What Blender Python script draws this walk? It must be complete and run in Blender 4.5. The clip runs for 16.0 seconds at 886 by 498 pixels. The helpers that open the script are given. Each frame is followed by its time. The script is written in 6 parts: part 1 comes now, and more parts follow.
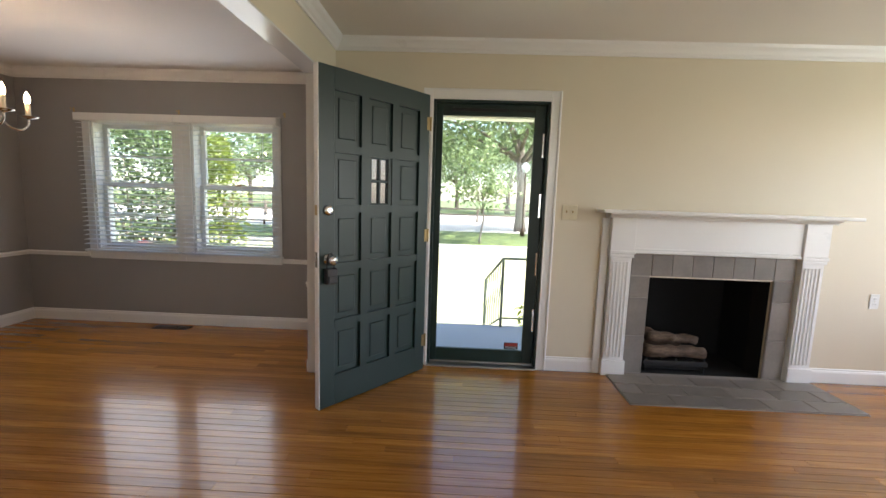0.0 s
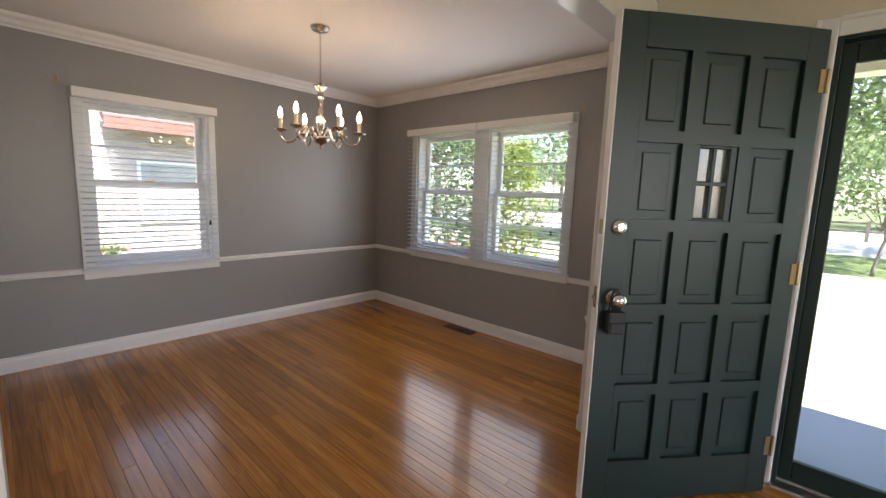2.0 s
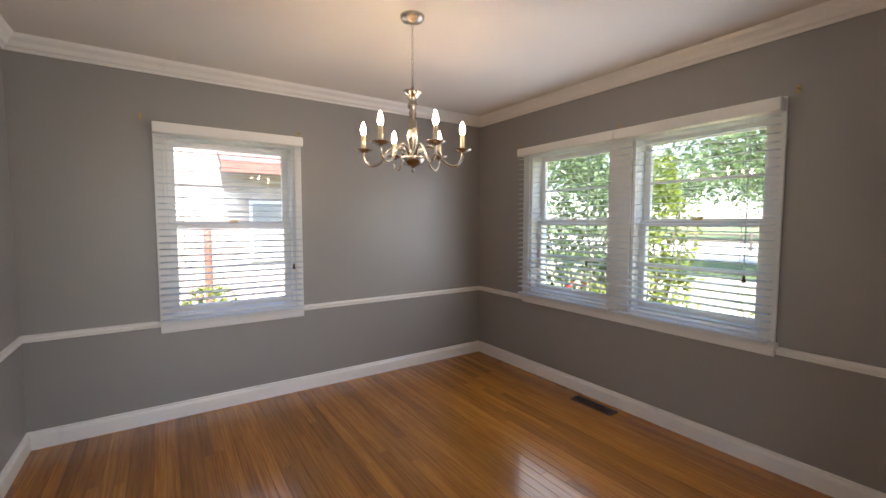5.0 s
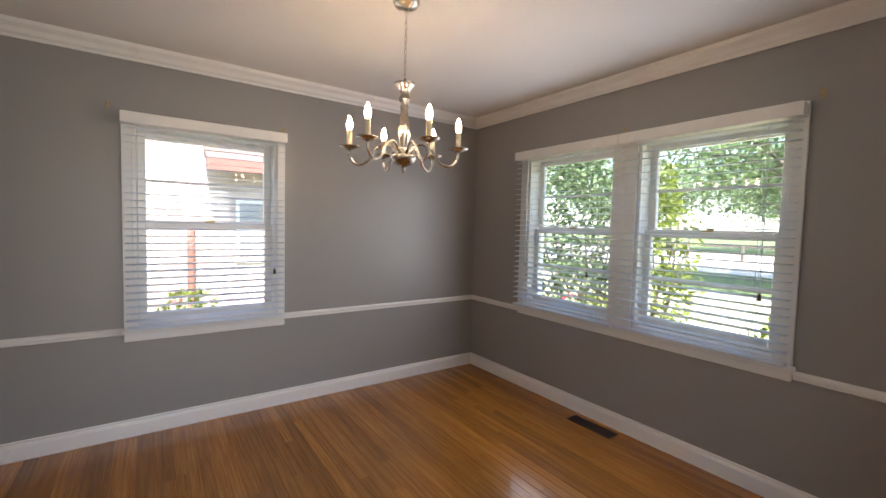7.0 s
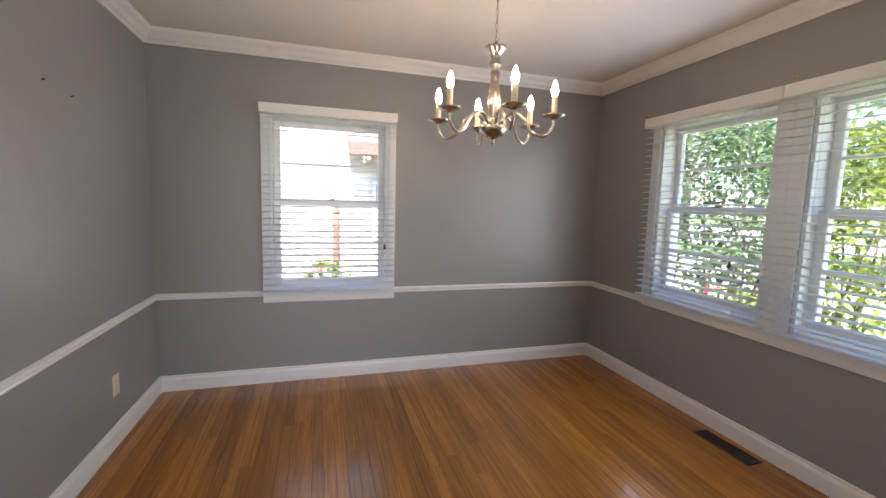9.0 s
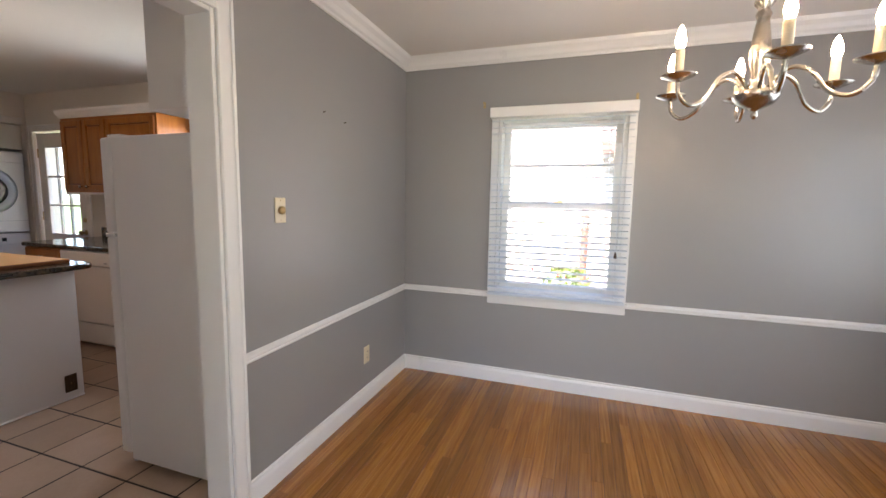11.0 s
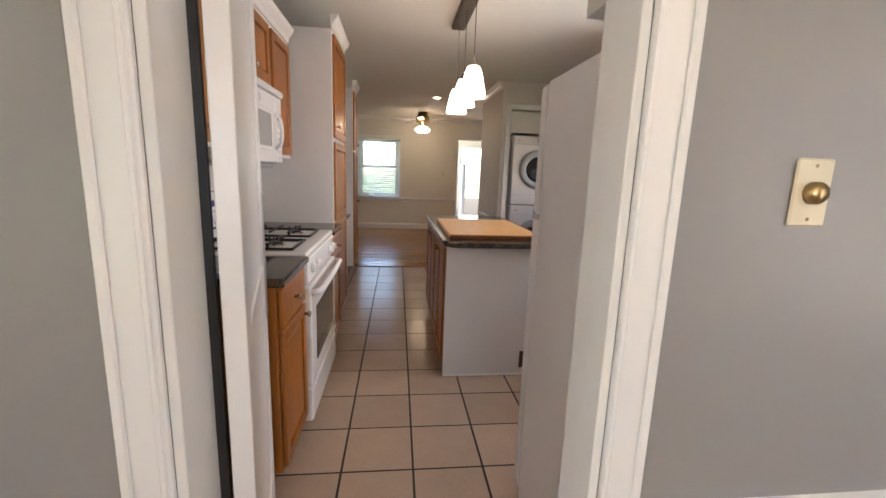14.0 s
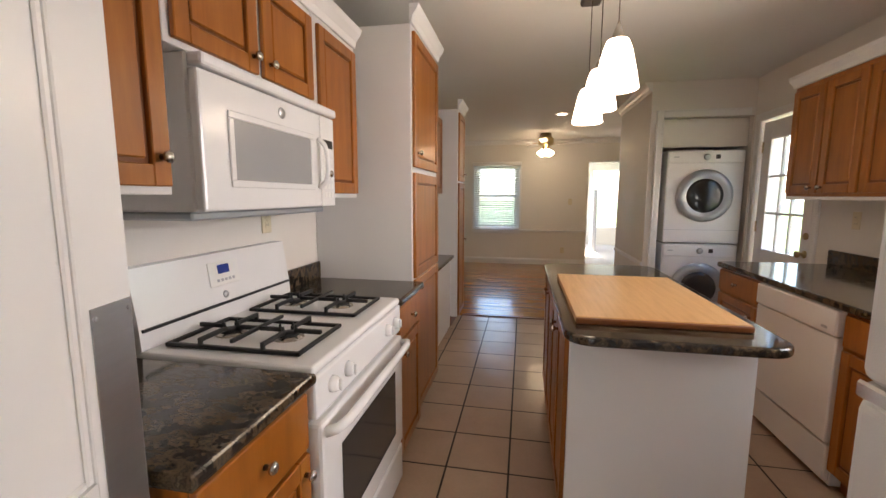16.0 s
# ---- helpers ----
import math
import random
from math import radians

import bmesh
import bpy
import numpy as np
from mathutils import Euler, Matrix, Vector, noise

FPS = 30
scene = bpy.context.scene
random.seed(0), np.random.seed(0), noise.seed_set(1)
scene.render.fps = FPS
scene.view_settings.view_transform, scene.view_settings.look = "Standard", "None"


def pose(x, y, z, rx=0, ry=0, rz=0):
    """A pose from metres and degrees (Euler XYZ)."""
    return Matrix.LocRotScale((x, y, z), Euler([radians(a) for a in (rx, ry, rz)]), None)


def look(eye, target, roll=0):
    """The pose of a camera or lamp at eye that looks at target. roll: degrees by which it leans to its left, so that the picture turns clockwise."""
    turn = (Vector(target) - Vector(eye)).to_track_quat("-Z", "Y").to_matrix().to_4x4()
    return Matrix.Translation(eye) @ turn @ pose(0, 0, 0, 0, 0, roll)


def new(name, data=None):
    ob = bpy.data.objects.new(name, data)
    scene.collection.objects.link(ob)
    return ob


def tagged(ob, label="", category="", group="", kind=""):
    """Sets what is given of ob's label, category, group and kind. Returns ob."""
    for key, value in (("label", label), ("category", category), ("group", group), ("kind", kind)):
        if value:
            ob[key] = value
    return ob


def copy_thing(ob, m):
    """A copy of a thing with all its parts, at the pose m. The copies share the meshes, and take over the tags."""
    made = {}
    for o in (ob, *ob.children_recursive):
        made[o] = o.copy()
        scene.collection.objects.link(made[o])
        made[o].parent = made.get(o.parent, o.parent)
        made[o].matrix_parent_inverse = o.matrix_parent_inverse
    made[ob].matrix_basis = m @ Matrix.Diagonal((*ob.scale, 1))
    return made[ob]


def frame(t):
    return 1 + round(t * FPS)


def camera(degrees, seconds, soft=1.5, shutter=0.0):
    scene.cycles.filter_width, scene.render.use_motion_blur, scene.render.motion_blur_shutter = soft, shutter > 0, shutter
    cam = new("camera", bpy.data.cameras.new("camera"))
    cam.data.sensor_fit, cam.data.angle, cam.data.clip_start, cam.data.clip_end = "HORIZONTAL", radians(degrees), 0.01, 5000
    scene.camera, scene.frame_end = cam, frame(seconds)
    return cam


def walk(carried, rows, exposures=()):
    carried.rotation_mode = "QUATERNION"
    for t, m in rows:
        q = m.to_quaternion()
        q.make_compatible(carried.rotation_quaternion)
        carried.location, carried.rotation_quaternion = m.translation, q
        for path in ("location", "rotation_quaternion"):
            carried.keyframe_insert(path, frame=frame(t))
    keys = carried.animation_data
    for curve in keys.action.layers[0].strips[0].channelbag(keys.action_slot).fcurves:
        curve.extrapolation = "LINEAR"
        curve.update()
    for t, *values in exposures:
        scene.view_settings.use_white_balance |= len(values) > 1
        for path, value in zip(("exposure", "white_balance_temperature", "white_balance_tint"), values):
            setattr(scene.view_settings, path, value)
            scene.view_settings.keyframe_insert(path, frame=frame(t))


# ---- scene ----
cam = camera(93.8, 16.0)
PATH = [
    (0, (0.113, -0.765, 1.332), (0.05, 1.219, 1.085), 1.9),
    (0.5, (0.071, -0.592, 1.343), (-0.255, 1.365, 1.087), 1.5),
    (1, (0.015, -0.414, 1.334), (-0.685, 1.444, 1.098), 1.3),
    (1.5, (-0.002, -0.195, 1.346), (-1.113, 1.45, 1.099), 2.3),
    (2, (-0.038, -0.057, 1.347), (-1.377, 1.404, 1.078), 2.0),
    (2.5, (-0.19, 0.063, 1.353), (-1.649, 1.416, 1.146), 0.7),
    (3, (-0.317, 0.138, 1.345), (-1.902, 1.343, 1.158), 0.0),
    (3.5, (-0.447, 0.229, 1.356), (-2.136, 1.288, 1.195), -0.6),
    (4, (-0.532, 0.346, 1.356), (-2.261, 1.338, 1.194), -0.4),
    (4.5, (-0.628, 0.391, 1.347), (-2.331, 1.428, 1.189), -0.4),
    (4.7, (-0.674, 0.397, 1.356), (-2.35, 1.479, 1.211), -0.5),
    (6.8, (-0.872, 0.505, 1.367), (-2.486, 1.68, 1.257), 1.1),
    (7, (-0.89, 0.521, 1.366), (-2.526, 1.667, 1.256), 1.4),
    (7.5, (-0.909, 0.568, 1.36), (-2.613, 1.606, 1.221), 1.5),
    (8, (-0.905, 0.609, 1.351), (-2.682, 1.509, 1.176), 1.8),
    (10.3, (-0.876, 1.001, 1.351), (-2.865, 0.913, 1.158), 1.4),
    (10.5, (-0.944, 1.019, 1.356), (-2.922, 0.795, 1.169), 1.6),
    (11, (-1.08, 1.012, 1.348), (-2.964, 0.38, 1.12), 1.0),
    (11.5, (-1.196, 0.965, 1.324), (-2.857, -0.121, 1.075), 0.6),
    (12, (-1.339, 0.984, 1.329), (-2.751, -0.405, 1.053), 1.7),
    (12.5, (-1.504, 0.894, 1.316), (-2.719, -0.667, 1.019), 1.3),
    (13, (-1.668, 0.697, 1.33), (-2.634, -1.028, 1.029), 0.8),
    (13.5, (-1.828, 0.523, 1.316), (-2.423, -1.357, 0.985), 1.2),
    (14, (-1.94, 0.345, 1.308), (-2.163, -1.609, 0.944), 2.0),
    (14.5, (-1.999, 0.089, 1.338), (-1.991, -1.881, 0.993), 1.1),
    (15, (-2.046, -0.159, 1.348), (-1.656, -2.098, 1.049), 0.2),
    (15.5, (-2.085, -0.393, 1.362), (-1.549, -2.297, 1.069), -1.3),
    (16, (-2.068, -0.624, 1.372), (-1.692, -2.573, 1.12), 0.1),
]
walk(cam, [(t, look(eye, target, roll)) for t, eye, target, roll in PATH], [(0.0, 2.45, 6600, 18), (1.0, 2.5, 6600, 18), (2.0, 2.5, 6600, 20), (3.0, 2.85, 6700, 20), (3.5, 2.85, 6700, 20), (4.0, 2.7, 6600, 20), (7.5, 2.6, 6400, 20), (8.2, 2.65, 6300, 20), (11.0, 3.2, 6300, 18), (13.0, 3.65, 6500, 17), (14.5, 3.5, 6400, 18), (15.5, 3.55, 6400, 17), (16.0, 3.7, 6600, 16)])

# ---- world, sun, large lights ----
world = bpy.data.worlds.new("sky")
scene.world = world
world.use_nodes = True
sky = world.node_tree.nodes.new("ShaderNodeTexSky")
sky.sky_type, sky.sun_disc = "NISHITA", False
sky.sun_elevation, sky.sun_rotation = radians(58), radians(105)
wbg = world.node_tree.nodes["Background"]
wbg.inputs[1].default_value = 0.15
world.node_tree.links.new(sky.outputs[0], wbg.inputs[0])


def lamp(name, kind, energy, color, m, **more):
    data = bpy.data.lights.new(name, kind)
    data.energy, data.color = energy, color
    if "size" in more:
        data.shape, data.size, data.size_y = "RECTANGLE", more["size"], more["size_y"]
    if "angle" in more:
        data.angle = more["angle"]
    if "radius" in more:
        data.shadow_soft_size = more["radius"]
    ob = new(name, data)
    ob.matrix_world = m
    return ob


lamp("sun", "SUN", 4.6, (1.0, 0.95, 0.87), look((0, 0, 20), (-5.1, 1.4, 11.5)), angle=radians(0.53))
# lamps added room-side of the dining room blinds to stand in for window daylight
lamp("window_daylight_north", "AREA", 1.3, (0.85, 0.93, 1.0), look((-2.95, 2.99, 1.33), (-2.95, 0, 1.33)), size=0.74, size_y=1.15)
lamp("window_daylight_north", "AREA", 1.3, (0.85, 0.93, 1.0), look((-1.995, 2.99, 1.33), (-1.995, 0, 1.33)), size=0.74, size_y=1.15)
lamp("window_daylight_west", "AREA", 0.25, (0.86, 0.94, 1.0), look((-3.94, 0.84, 1.31), (0, 0.84, 1.31)), size=0.74, size_y=1.15)
# unseen openings: east window inferred, the other three lamps added as fill light
lamp("window_daylight_east", "AREA", 8, (0.90, 0.96, 1.0), look((4.40, 0.6, 1.42), (0, 0.3, 1.2)), size=3.0, size_y=1.4)
lamp("window_daylight_south", "AREA", 2, (0.95, 0.98, 1.0), look((1.9, -3.40, 1.42), (1.6, 0, 1.2)), size=2.0, size_y=1.4)
lamp("window_daylight_sink", "AREA", 2.2, (0.92, 0.97, 1.0), look((-4.14, -2.1, 1.55), (-2.5, -2.6, 1.0)), size=0.9, size_y=0.9)
lamp("window_daylight_sunroom", "AREA", 2, (0.9, 0.97, 1.0), look((-2.75, -11.6, 1.5), (-5, -11.6, 1.2)), size=2.0, size_y=1.5)

# ---- materials ----


def mat(name, color, rough=0.5, metal=0.0, vary=0.06, scale=6.0, grain=0.0, grain_scale=120.0, bump=0.0, bump_scale=200.0, coat=0.0, stretch=(1, 1, 1), spec=0.5, emit=0.0, emit_color=None, piece=0.0, rough_vary=0.06):
    """Principled surface with cloudy variation, fine grain and relief."""
    m = bpy.data.materials.new(name)
    m.use_nodes = True
    nt = m.node_tree
    n, l = nt.nodes, nt.links
    p = n["Principled BSDF"]
    co = n.new("ShaderNodeTexCoord")
    mp = n.new("ShaderNodeMapping")
    mp.inputs["Scale"].default_value = stretch
    l.new(co.outputs["Object"], mp.inputs[0])
    big = n.new("ShaderNodeTexNoise")
    big.inputs["Scale"].default_value, big.inputs["Detail"].default_value = scale, 5
    l.new(mp.outputs[0], big.inputs["Vector"])
    fine = n.new("ShaderNodeTexNoise")
    fine.inputs["Scale"].default_value, fine.inputs["Detail"].default_value = grain_scale, 3
    l.new(mp.outputs[0], fine.inputs["Vector"])
    hsv = n.new("ShaderNodeHueSaturation")
    hsv.inputs["Color"].default_value = (*color, 1)
    a = n.new("ShaderNodeMath")
    a.operation = "MULTIPLY_ADD"
    l.new(big.outputs[0], a.inputs[0])
    a.inputs[1].default_value, a.inputs[2].default_value = vary * 2.5, 1 - vary * 1.25
    b = n.new("ShaderNodeMath")
    b.operation = "MULTIPLY_ADD"
    l.new(fine.outputs[0], b.inputs[0])
    b.inputs[1].default_value, b.inputs[2].default_value = grain * 2.5, 1 - grain * 1.25
    c = n.new("ShaderNodeMath")
    c.operation = "MULTIPLY"
    l.new(a.outputs[0], c.inputs[0])
    l.new(b.outputs[0], c.inputs[1])
    out = c.outputs[0]
    if piece:
        info, geo = n.new("ShaderNodeObjectInfo"), n.new("ShaderNodeNewGeometry")
        add = n.new("ShaderNodeMath")
        add.operation = "ADD"
        l.new(info.outputs["Random"], add.inputs[0])
        l.new(geo.outputs["Random Per Island"], add.inputs[1])
        fr = n.new("ShaderNodeMath")
        fr.operation = "FRACT"
        l.new(add.outputs[0], fr.inputs[0])
        d = n.new("ShaderNodeMath")
        d.operation = "MULTIPLY_ADD"
        l.new(fr.outputs[0], d.inputs[0])
        d.inputs[1].default_value, d.inputs[2].default_value = piece * 2, 1 - piece
        e = n.new("ShaderNodeMath")
        e.operation = "MULTIPLY"
        l.new(out, e.inputs[0])
        l.new(d.outputs[0], e.inputs[1])
        out = e.outputs[0]
        sh = n.new("ShaderNodeMath")
        sh.operation = "MULTIPLY"
        sh.inputs[1].default_value = 37.0
        l.new(fr.outputs[0], sh.inputs[0])
        cx = n.new("ShaderNodeCombineXYZ")
        for k in range(3):
            l.new(sh.outputs[0], cx.inputs[k])
        l.new(cx.outputs[0], mp.inputs["Location"])
    l.new(out, hsv.inputs["Value"])
    l.new(hsv.outputs[0], p.inputs["Base Color"])
    r = n.new("ShaderNodeMath")
    r.operation = "MULTIPLY_ADD"
    l.new(big.outputs[0], r.inputs[0])
    r.inputs[1].default_value, r.inputs[2].default_value = rough_vary * 2, rough - rough_vary
    l.new(r.outputs[0], p.inputs["Roughness"])
    p.inputs["Metallic"].default_value = metal
    p.inputs["Coat Weight"].default_value = coat
    p.inputs["Coat Roughness"].default_value = 0.12
    p.inputs["Specular IOR Level"].default_value = spec
    if bump:
        bn = n.new("ShaderNodeTexNoise")
        bn.inputs["Scale"].default_value, bn.inputs["Detail"].default_value = bump_scale, 2
        l.new(mp.outputs[0], bn.inputs["Vector"])
        bp = n.new("ShaderNodeBump")
        bp.inputs["Strength"].default_value, bp.inputs["Distance"].default_value = bump, 0.002
        l.new(bn.outputs[0], bp.inputs["Height"])
        l.new(bp.outputs[0], p.inputs["Normal"])
    if emit:
        p.inputs["Emission Color"].default_value = (*(emit_color or color), 1)
        p.inputs["Emission Strength"].default_value = emit
    return m


def ramped(name, stops, scale, detail=8, rough=0.2, stretch=(1, 1, 1), piece=False, bump=0.0, coat=0.0):
    """Surface whose noise runs through several colours (stone, wood)."""
    m = bpy.data.materials.new(name)
    m.use_nodes = True
    n, l = m.node_tree.nodes, m.node_tree.links
    p = n["Principled BSDF"]
    co, mp = n.new("ShaderNodeTexCoord"), n.new("ShaderNodeMapping")
    mp.inputs["Scale"].default_value = stretch
    l.new(co.outputs["Object"], mp.inputs[0])
    no = n.new("ShaderNodeTexNoise")
    no.inputs["Scale"].default_value, no.inputs["Detail"].default_value, no.inputs["Roughness"].default_value = scale, detail, 0.65
    l.new(mp.outputs[0], no.inputs["Vector"])
    cr = n.new("ShaderNodeValToRGB")
    els = cr.color_ramp.elements
    while len(els) < len(stops):
        els.new(0.5)
    for el, (pos, col) in zip(els, stops):
        el.position, el.color = pos, (*col, 1)
    l.new(no.outputs[0], cr.inputs[0])
    col = cr.outputs[0]
    if piece:
        info, geo = n.new("ShaderNodeObjectInfo"), n.new("ShaderNodeNewGeometry")
        add, fr = n.new("ShaderNodeMath"), n.new("ShaderNodeMath")
        add.operation, fr.operation = "ADD", "FRACT"
        l.new(info.outputs["Random"], add.inputs[0])
        l.new(geo.outputs["Random Per Island"], add.inputs[1])
        l.new(add.outputs[0], fr.inputs[0])
        sh = n.new("ShaderNodeMath")
        sh.operation = "MULTIPLY"
        sh.inputs[1].default_value = 53.0
        l.new(fr.outputs[0], sh.inputs[0])
        cx = n.new("ShaderNodeCombineXYZ")
        for k in range(3):
            l.new(sh.outputs[0], cx.inputs[k])
        l.new(cx.outputs[0], mp.inputs["Location"])
        hs = n.new("ShaderNodeHueSaturation")
        v = n.new("ShaderNodeMath")
        v.operation = "MULTIPLY_ADD"
        v.inputs[1].default_value, v.inputs[2].default_value = 0.46, 0.74
        l.new(fr.outputs[0], v.inputs[0])
        l.new(v.outputs[0], hs.inputs["Value"])
        l.new(col, hs.inputs["Color"])
        col = hs.outputs[0]
    l.new(col, p.inputs["Base Color"])
    wear = n.new("ShaderNodeTexNoise")
    wear.inputs["Scale"].default_value, wear.inputs["Detail"].default_value = 1.7, 4
    l.new(co.outputs["Object"], wear.inputs["Vector"])
    r = n.new("ShaderNodeMath")
    r.operation = "MULTIPLY_ADD"
    l.new(wear.outputs[0], r.inputs[0])
    r.inputs[1].default_value, r.inputs[2].default_value = 0.16, rough - 0.08
    l.new(r.outputs[0], p.inputs["Roughness"])
    p.inputs["Coat Weight"].default_value = coat
    if bump:
        bp = n.new("ShaderNodeBump")
        bp.inputs["Strength"].default_value, bp.inputs["Distance"].default_value = bump, 0.002
        l.new(no.outputs[0], bp.inputs["Height"])
        l.new(bp.outputs[0], p.inputs["Normal"])
    return m


GRAY = mat("gray_wall_paint", (0.295, 0.288, 0.282), 0.36, vary=0.03, scale=2.0, bump=0.12, bump_scale=260)
CREAM = mat("cream_wall_paint", (0.70, 0.62, 0.48), 0.5, vary=0.03, scale=2.0, bump=0.12, bump_scale=260)
KITCHEN = mat("kitchen_wall_paint", (0.78, 0.74, 0.68), 0.5, vary=0.03, scale=2.0, bump=0.1, bump_scale=260)
CEIL = mat("ceiling_paint", (0.80, 0.77, 0.72), 0.75, vary=0.03, scale=1.5, bump=0.1, bump_scale=180)
TRIM = mat("white_trim_paint", (0.82, 0.81, 0.79), 0.28, vary=0.02, scale=4.0, rough_vary=0.015)
BEAM = mat("glossy_white_paint", (0.80, 0.79, 0.76), 0.18, vary=0.03, scale=4.0)
GREEN = mat("dark_green_door_paint", (0.006, 0.024, 0.019), 0.42, vary=0.12, scale=7.0, grain=0.05, bump=0.08, bump_scale=90)
OAK = ramped("oak_floor", [(0.25, (0.19, 0.062, 0.007)), (0.45, (0.33, 0.126, 0.016)), (0.6, (0.42, 0.174, 0.026)), (0.8, (0.50, 0.228, 0.042))], 5.0, 9, 0.23, (0.5, 16, 16), True, 0.03, 0.3)
JOINT = mat("dark_floor_joint", (0.05, 0.02, 0.008), 0.6)
TILE = mat("beige_floor_tile", (0.48, 0.35, 0.255), 0.22, vary=0.10, scale=5, grain=0.05, grain_scale=60, piece=0.06, bump=0.05, bump_scale=30)
GROUT = mat("dark_grout", (0.035, 0.026, 0.021), 0.85, vary=0.2, scale=12)
MAPLE = ramped("honey_maple", [(0.3, (0.25, 0.078, 0.008)), (0.5, (0.33, 0.108, 0.012)), (0.7, (0.39, 0.138, 0.018))], 3.0, 7, 0.34, (6, 6, 0.7), False, 0.03)
# darker maple: shade put into the door grooves, also plain dark trim
MAPLE_DARK = ramped("maple_shade_and_dark_trim", [(0.3, (0.14, 0.038, 0.005)), (0.7, (0.20, 0.058, 0.008))], 3.0, 7, 0.4, (6, 6, 0.7))
CABWHITE = mat("white_cabinet_laminate", (0.74, 0.72, 0.70), 0.4, vary=0.03, scale=3)
GRANITE = ramped("brown_granite", [(0.32, (0.008, 0.006, 0.005)), (0.47, (0.030, 0.020, 0.013)), (0.54, (0.11, 0.075, 0.042)), (0.59, (0.035, 0.025, 0.016)), (0.70, (0.20, 0.15, 0.09))], 20, 9, 0.12, (1, 1.6, 1))
BUTCHER = ramped("pale_wood_board", [(0.3, (0.56, 0.30, 0.11)), (0.7, (0.70, 0.42, 0.18))], 3.0, 6, 0.42, (14, 1, 1))
ENAMEL = mat("white_enamel", (0.83, 0.82, 0.81), 0.16, vary=0.015, scale=3)
FRIDGE = mat("white_textured_fridge", (0.72, 0.71, 0.71), 0.36, vary=0.02, scale=3, bump=0.25, bump_scale=420)
IRON = mat("black_cast_iron", (0.012, 0.012, 0.012), 0.5, vary=0.2, scale=20, bump=0.15)
BLACK = mat("black_plastic", (0.012, 0.012, 0.013), 0.35, vary=0.1)
SOOT = mat("sooty_firebrick", (0.006, 0.006, 0.006), 0.9, vary=0.3, scale=9, bump=0.3, bump_scale=50)
NICKEL = mat("brushed_nickel", (0.50, 0.46, 0.40), 0.26, 1.0, vary=0.06, scale=12)
BRASS = mat("old_brass", (0.45, 0.33, 0.16), 0.3, 1.0, vary=0.1, scale=20)
STEEL = mat("brushed_steel_plate", (0.55, 0.56, 0.58), 0.34, 1.0, vary=0.06, scale=14, stretch=(1, 1, 9))
CHROME = mat("polished_chrome", (0.75, 0.75, 0.74), 0.1, 1.0, vary=0.03)
IVORY = mat("ivory_plastic", (0.72, 0.64, 0.46), 0.35, vary=0.03)
PLASTIC = mat("white_plastic", (0.78, 0.77, 0.74), 0.3, vary=0.02)
# blue tint here and in the translucent mix puts skylight into white slats
SLAT = mat("white_blind_slat", (0.74, 0.76, 0.79), 0.42, vary=0.03, scale=5, stretch=(1, 1, 1))
_p = SLAT.node_tree.nodes["Principled BSDF"]
_t, _m = SLAT.node_tree.nodes.new("ShaderNodeBsdfTranslucent"), SLAT.node_tree.nodes.new("ShaderNodeMixShader")
_t.inputs[0].default_value, _m.inputs[0].default_value = (0.76, 0.84, 0.92, 1), 0.3
SLAT.node_tree.links.new(_p.outputs[0], _m.inputs[1])
SLAT.node_tree.links.new(_t.outputs[0], _m.inputs[2])
SLAT.node_tree.links.new(_m.outputs[0], SLAT.node_tree.nodes["Material Output"].inputs[0])
CANDLE = mat("cream_candle_sleeve", (0.75, 0.66, 0.48), 0.5, vary=0.04)
BULB = mat("lit_bulb", (1.0, 0.82, 0.55), 0.3, emit=26, emit_color=(1.0, 0.72, 0.42))
SHADE = mat("lit_glass_shade", (0.9, 0.86, 0.78), 0.3, emit=0.85, emit_color=(1.0, 0.82, 0.60))
FANGLASS = mat("lit_fan_glass", (0.9, 0.86, 0.78), 0.3, emit=2.4, emit_color=(1.0, 0.80, 0.52))
GRAYTILE = mat("gray_slate_tile", (0.21, 0.185, 0.165), 0.42, vary=0.22, scale=7, grain=0.08, grain_scale=50, piece=0.16, bump=0.2, bump_scale=40)
MORTAR = mat("pale_mortar", (0.32, 0.29, 0.26), 0.85, vary=0.1, scale=15)
LOG = ramped("ceramic_log", [(0.3, (0.03, 0.018, 0.012)), (0.5, (0.11, 0.07, 0.045)), (0.7, (0.22, 0.155, 0.105))], 7, 8, 0.85, (1, 4, 4), False, 0.5)
VENT = mat("brown_vent_metal", (0.075, 0.045, 0.025), 0.4, 0.6, vary=0.1)
GLASSDARK = mat("smoked_oven_glass", (0.035, 0.034, 0.034), 0.08, vary=0.02)
MWGLASS = mat("pale_mesh_window", (0.36, 0.36, 0.36), 0.16, vary=0.02)
GRAYPLASTIC = mat("silver_plastic", (0.42, 0.43, 0.45), 0.3, 0.3, vary=0.04)
DISPLAY = mat("blue_clock_display", (0.01, 0.015, 0.05), 0.15, emit=0.03, emit_color=(0.05, 0.08, 0.35))
STICKER = mat("red_sticker", (0.45, 0.06, 0.05), 0.4, vary=0.05)
CARPET = mat("pale_carpet", (0.5, 0.47, 0.43), 0.9, vary=0.08, scale=30, bump=0.4, bump_scale=300)
CONCRETE = mat("pale_concrete", (0.42, 0.40, 0.37), 0.85, vary=0.10, scale=3, grain=0.06, bump=0.2)
PORCH = mat("blue_gray_porch_paint", (0.22, 0.25, 0.29), 0.6, vary=0.08, scale=4, bump=0.15)
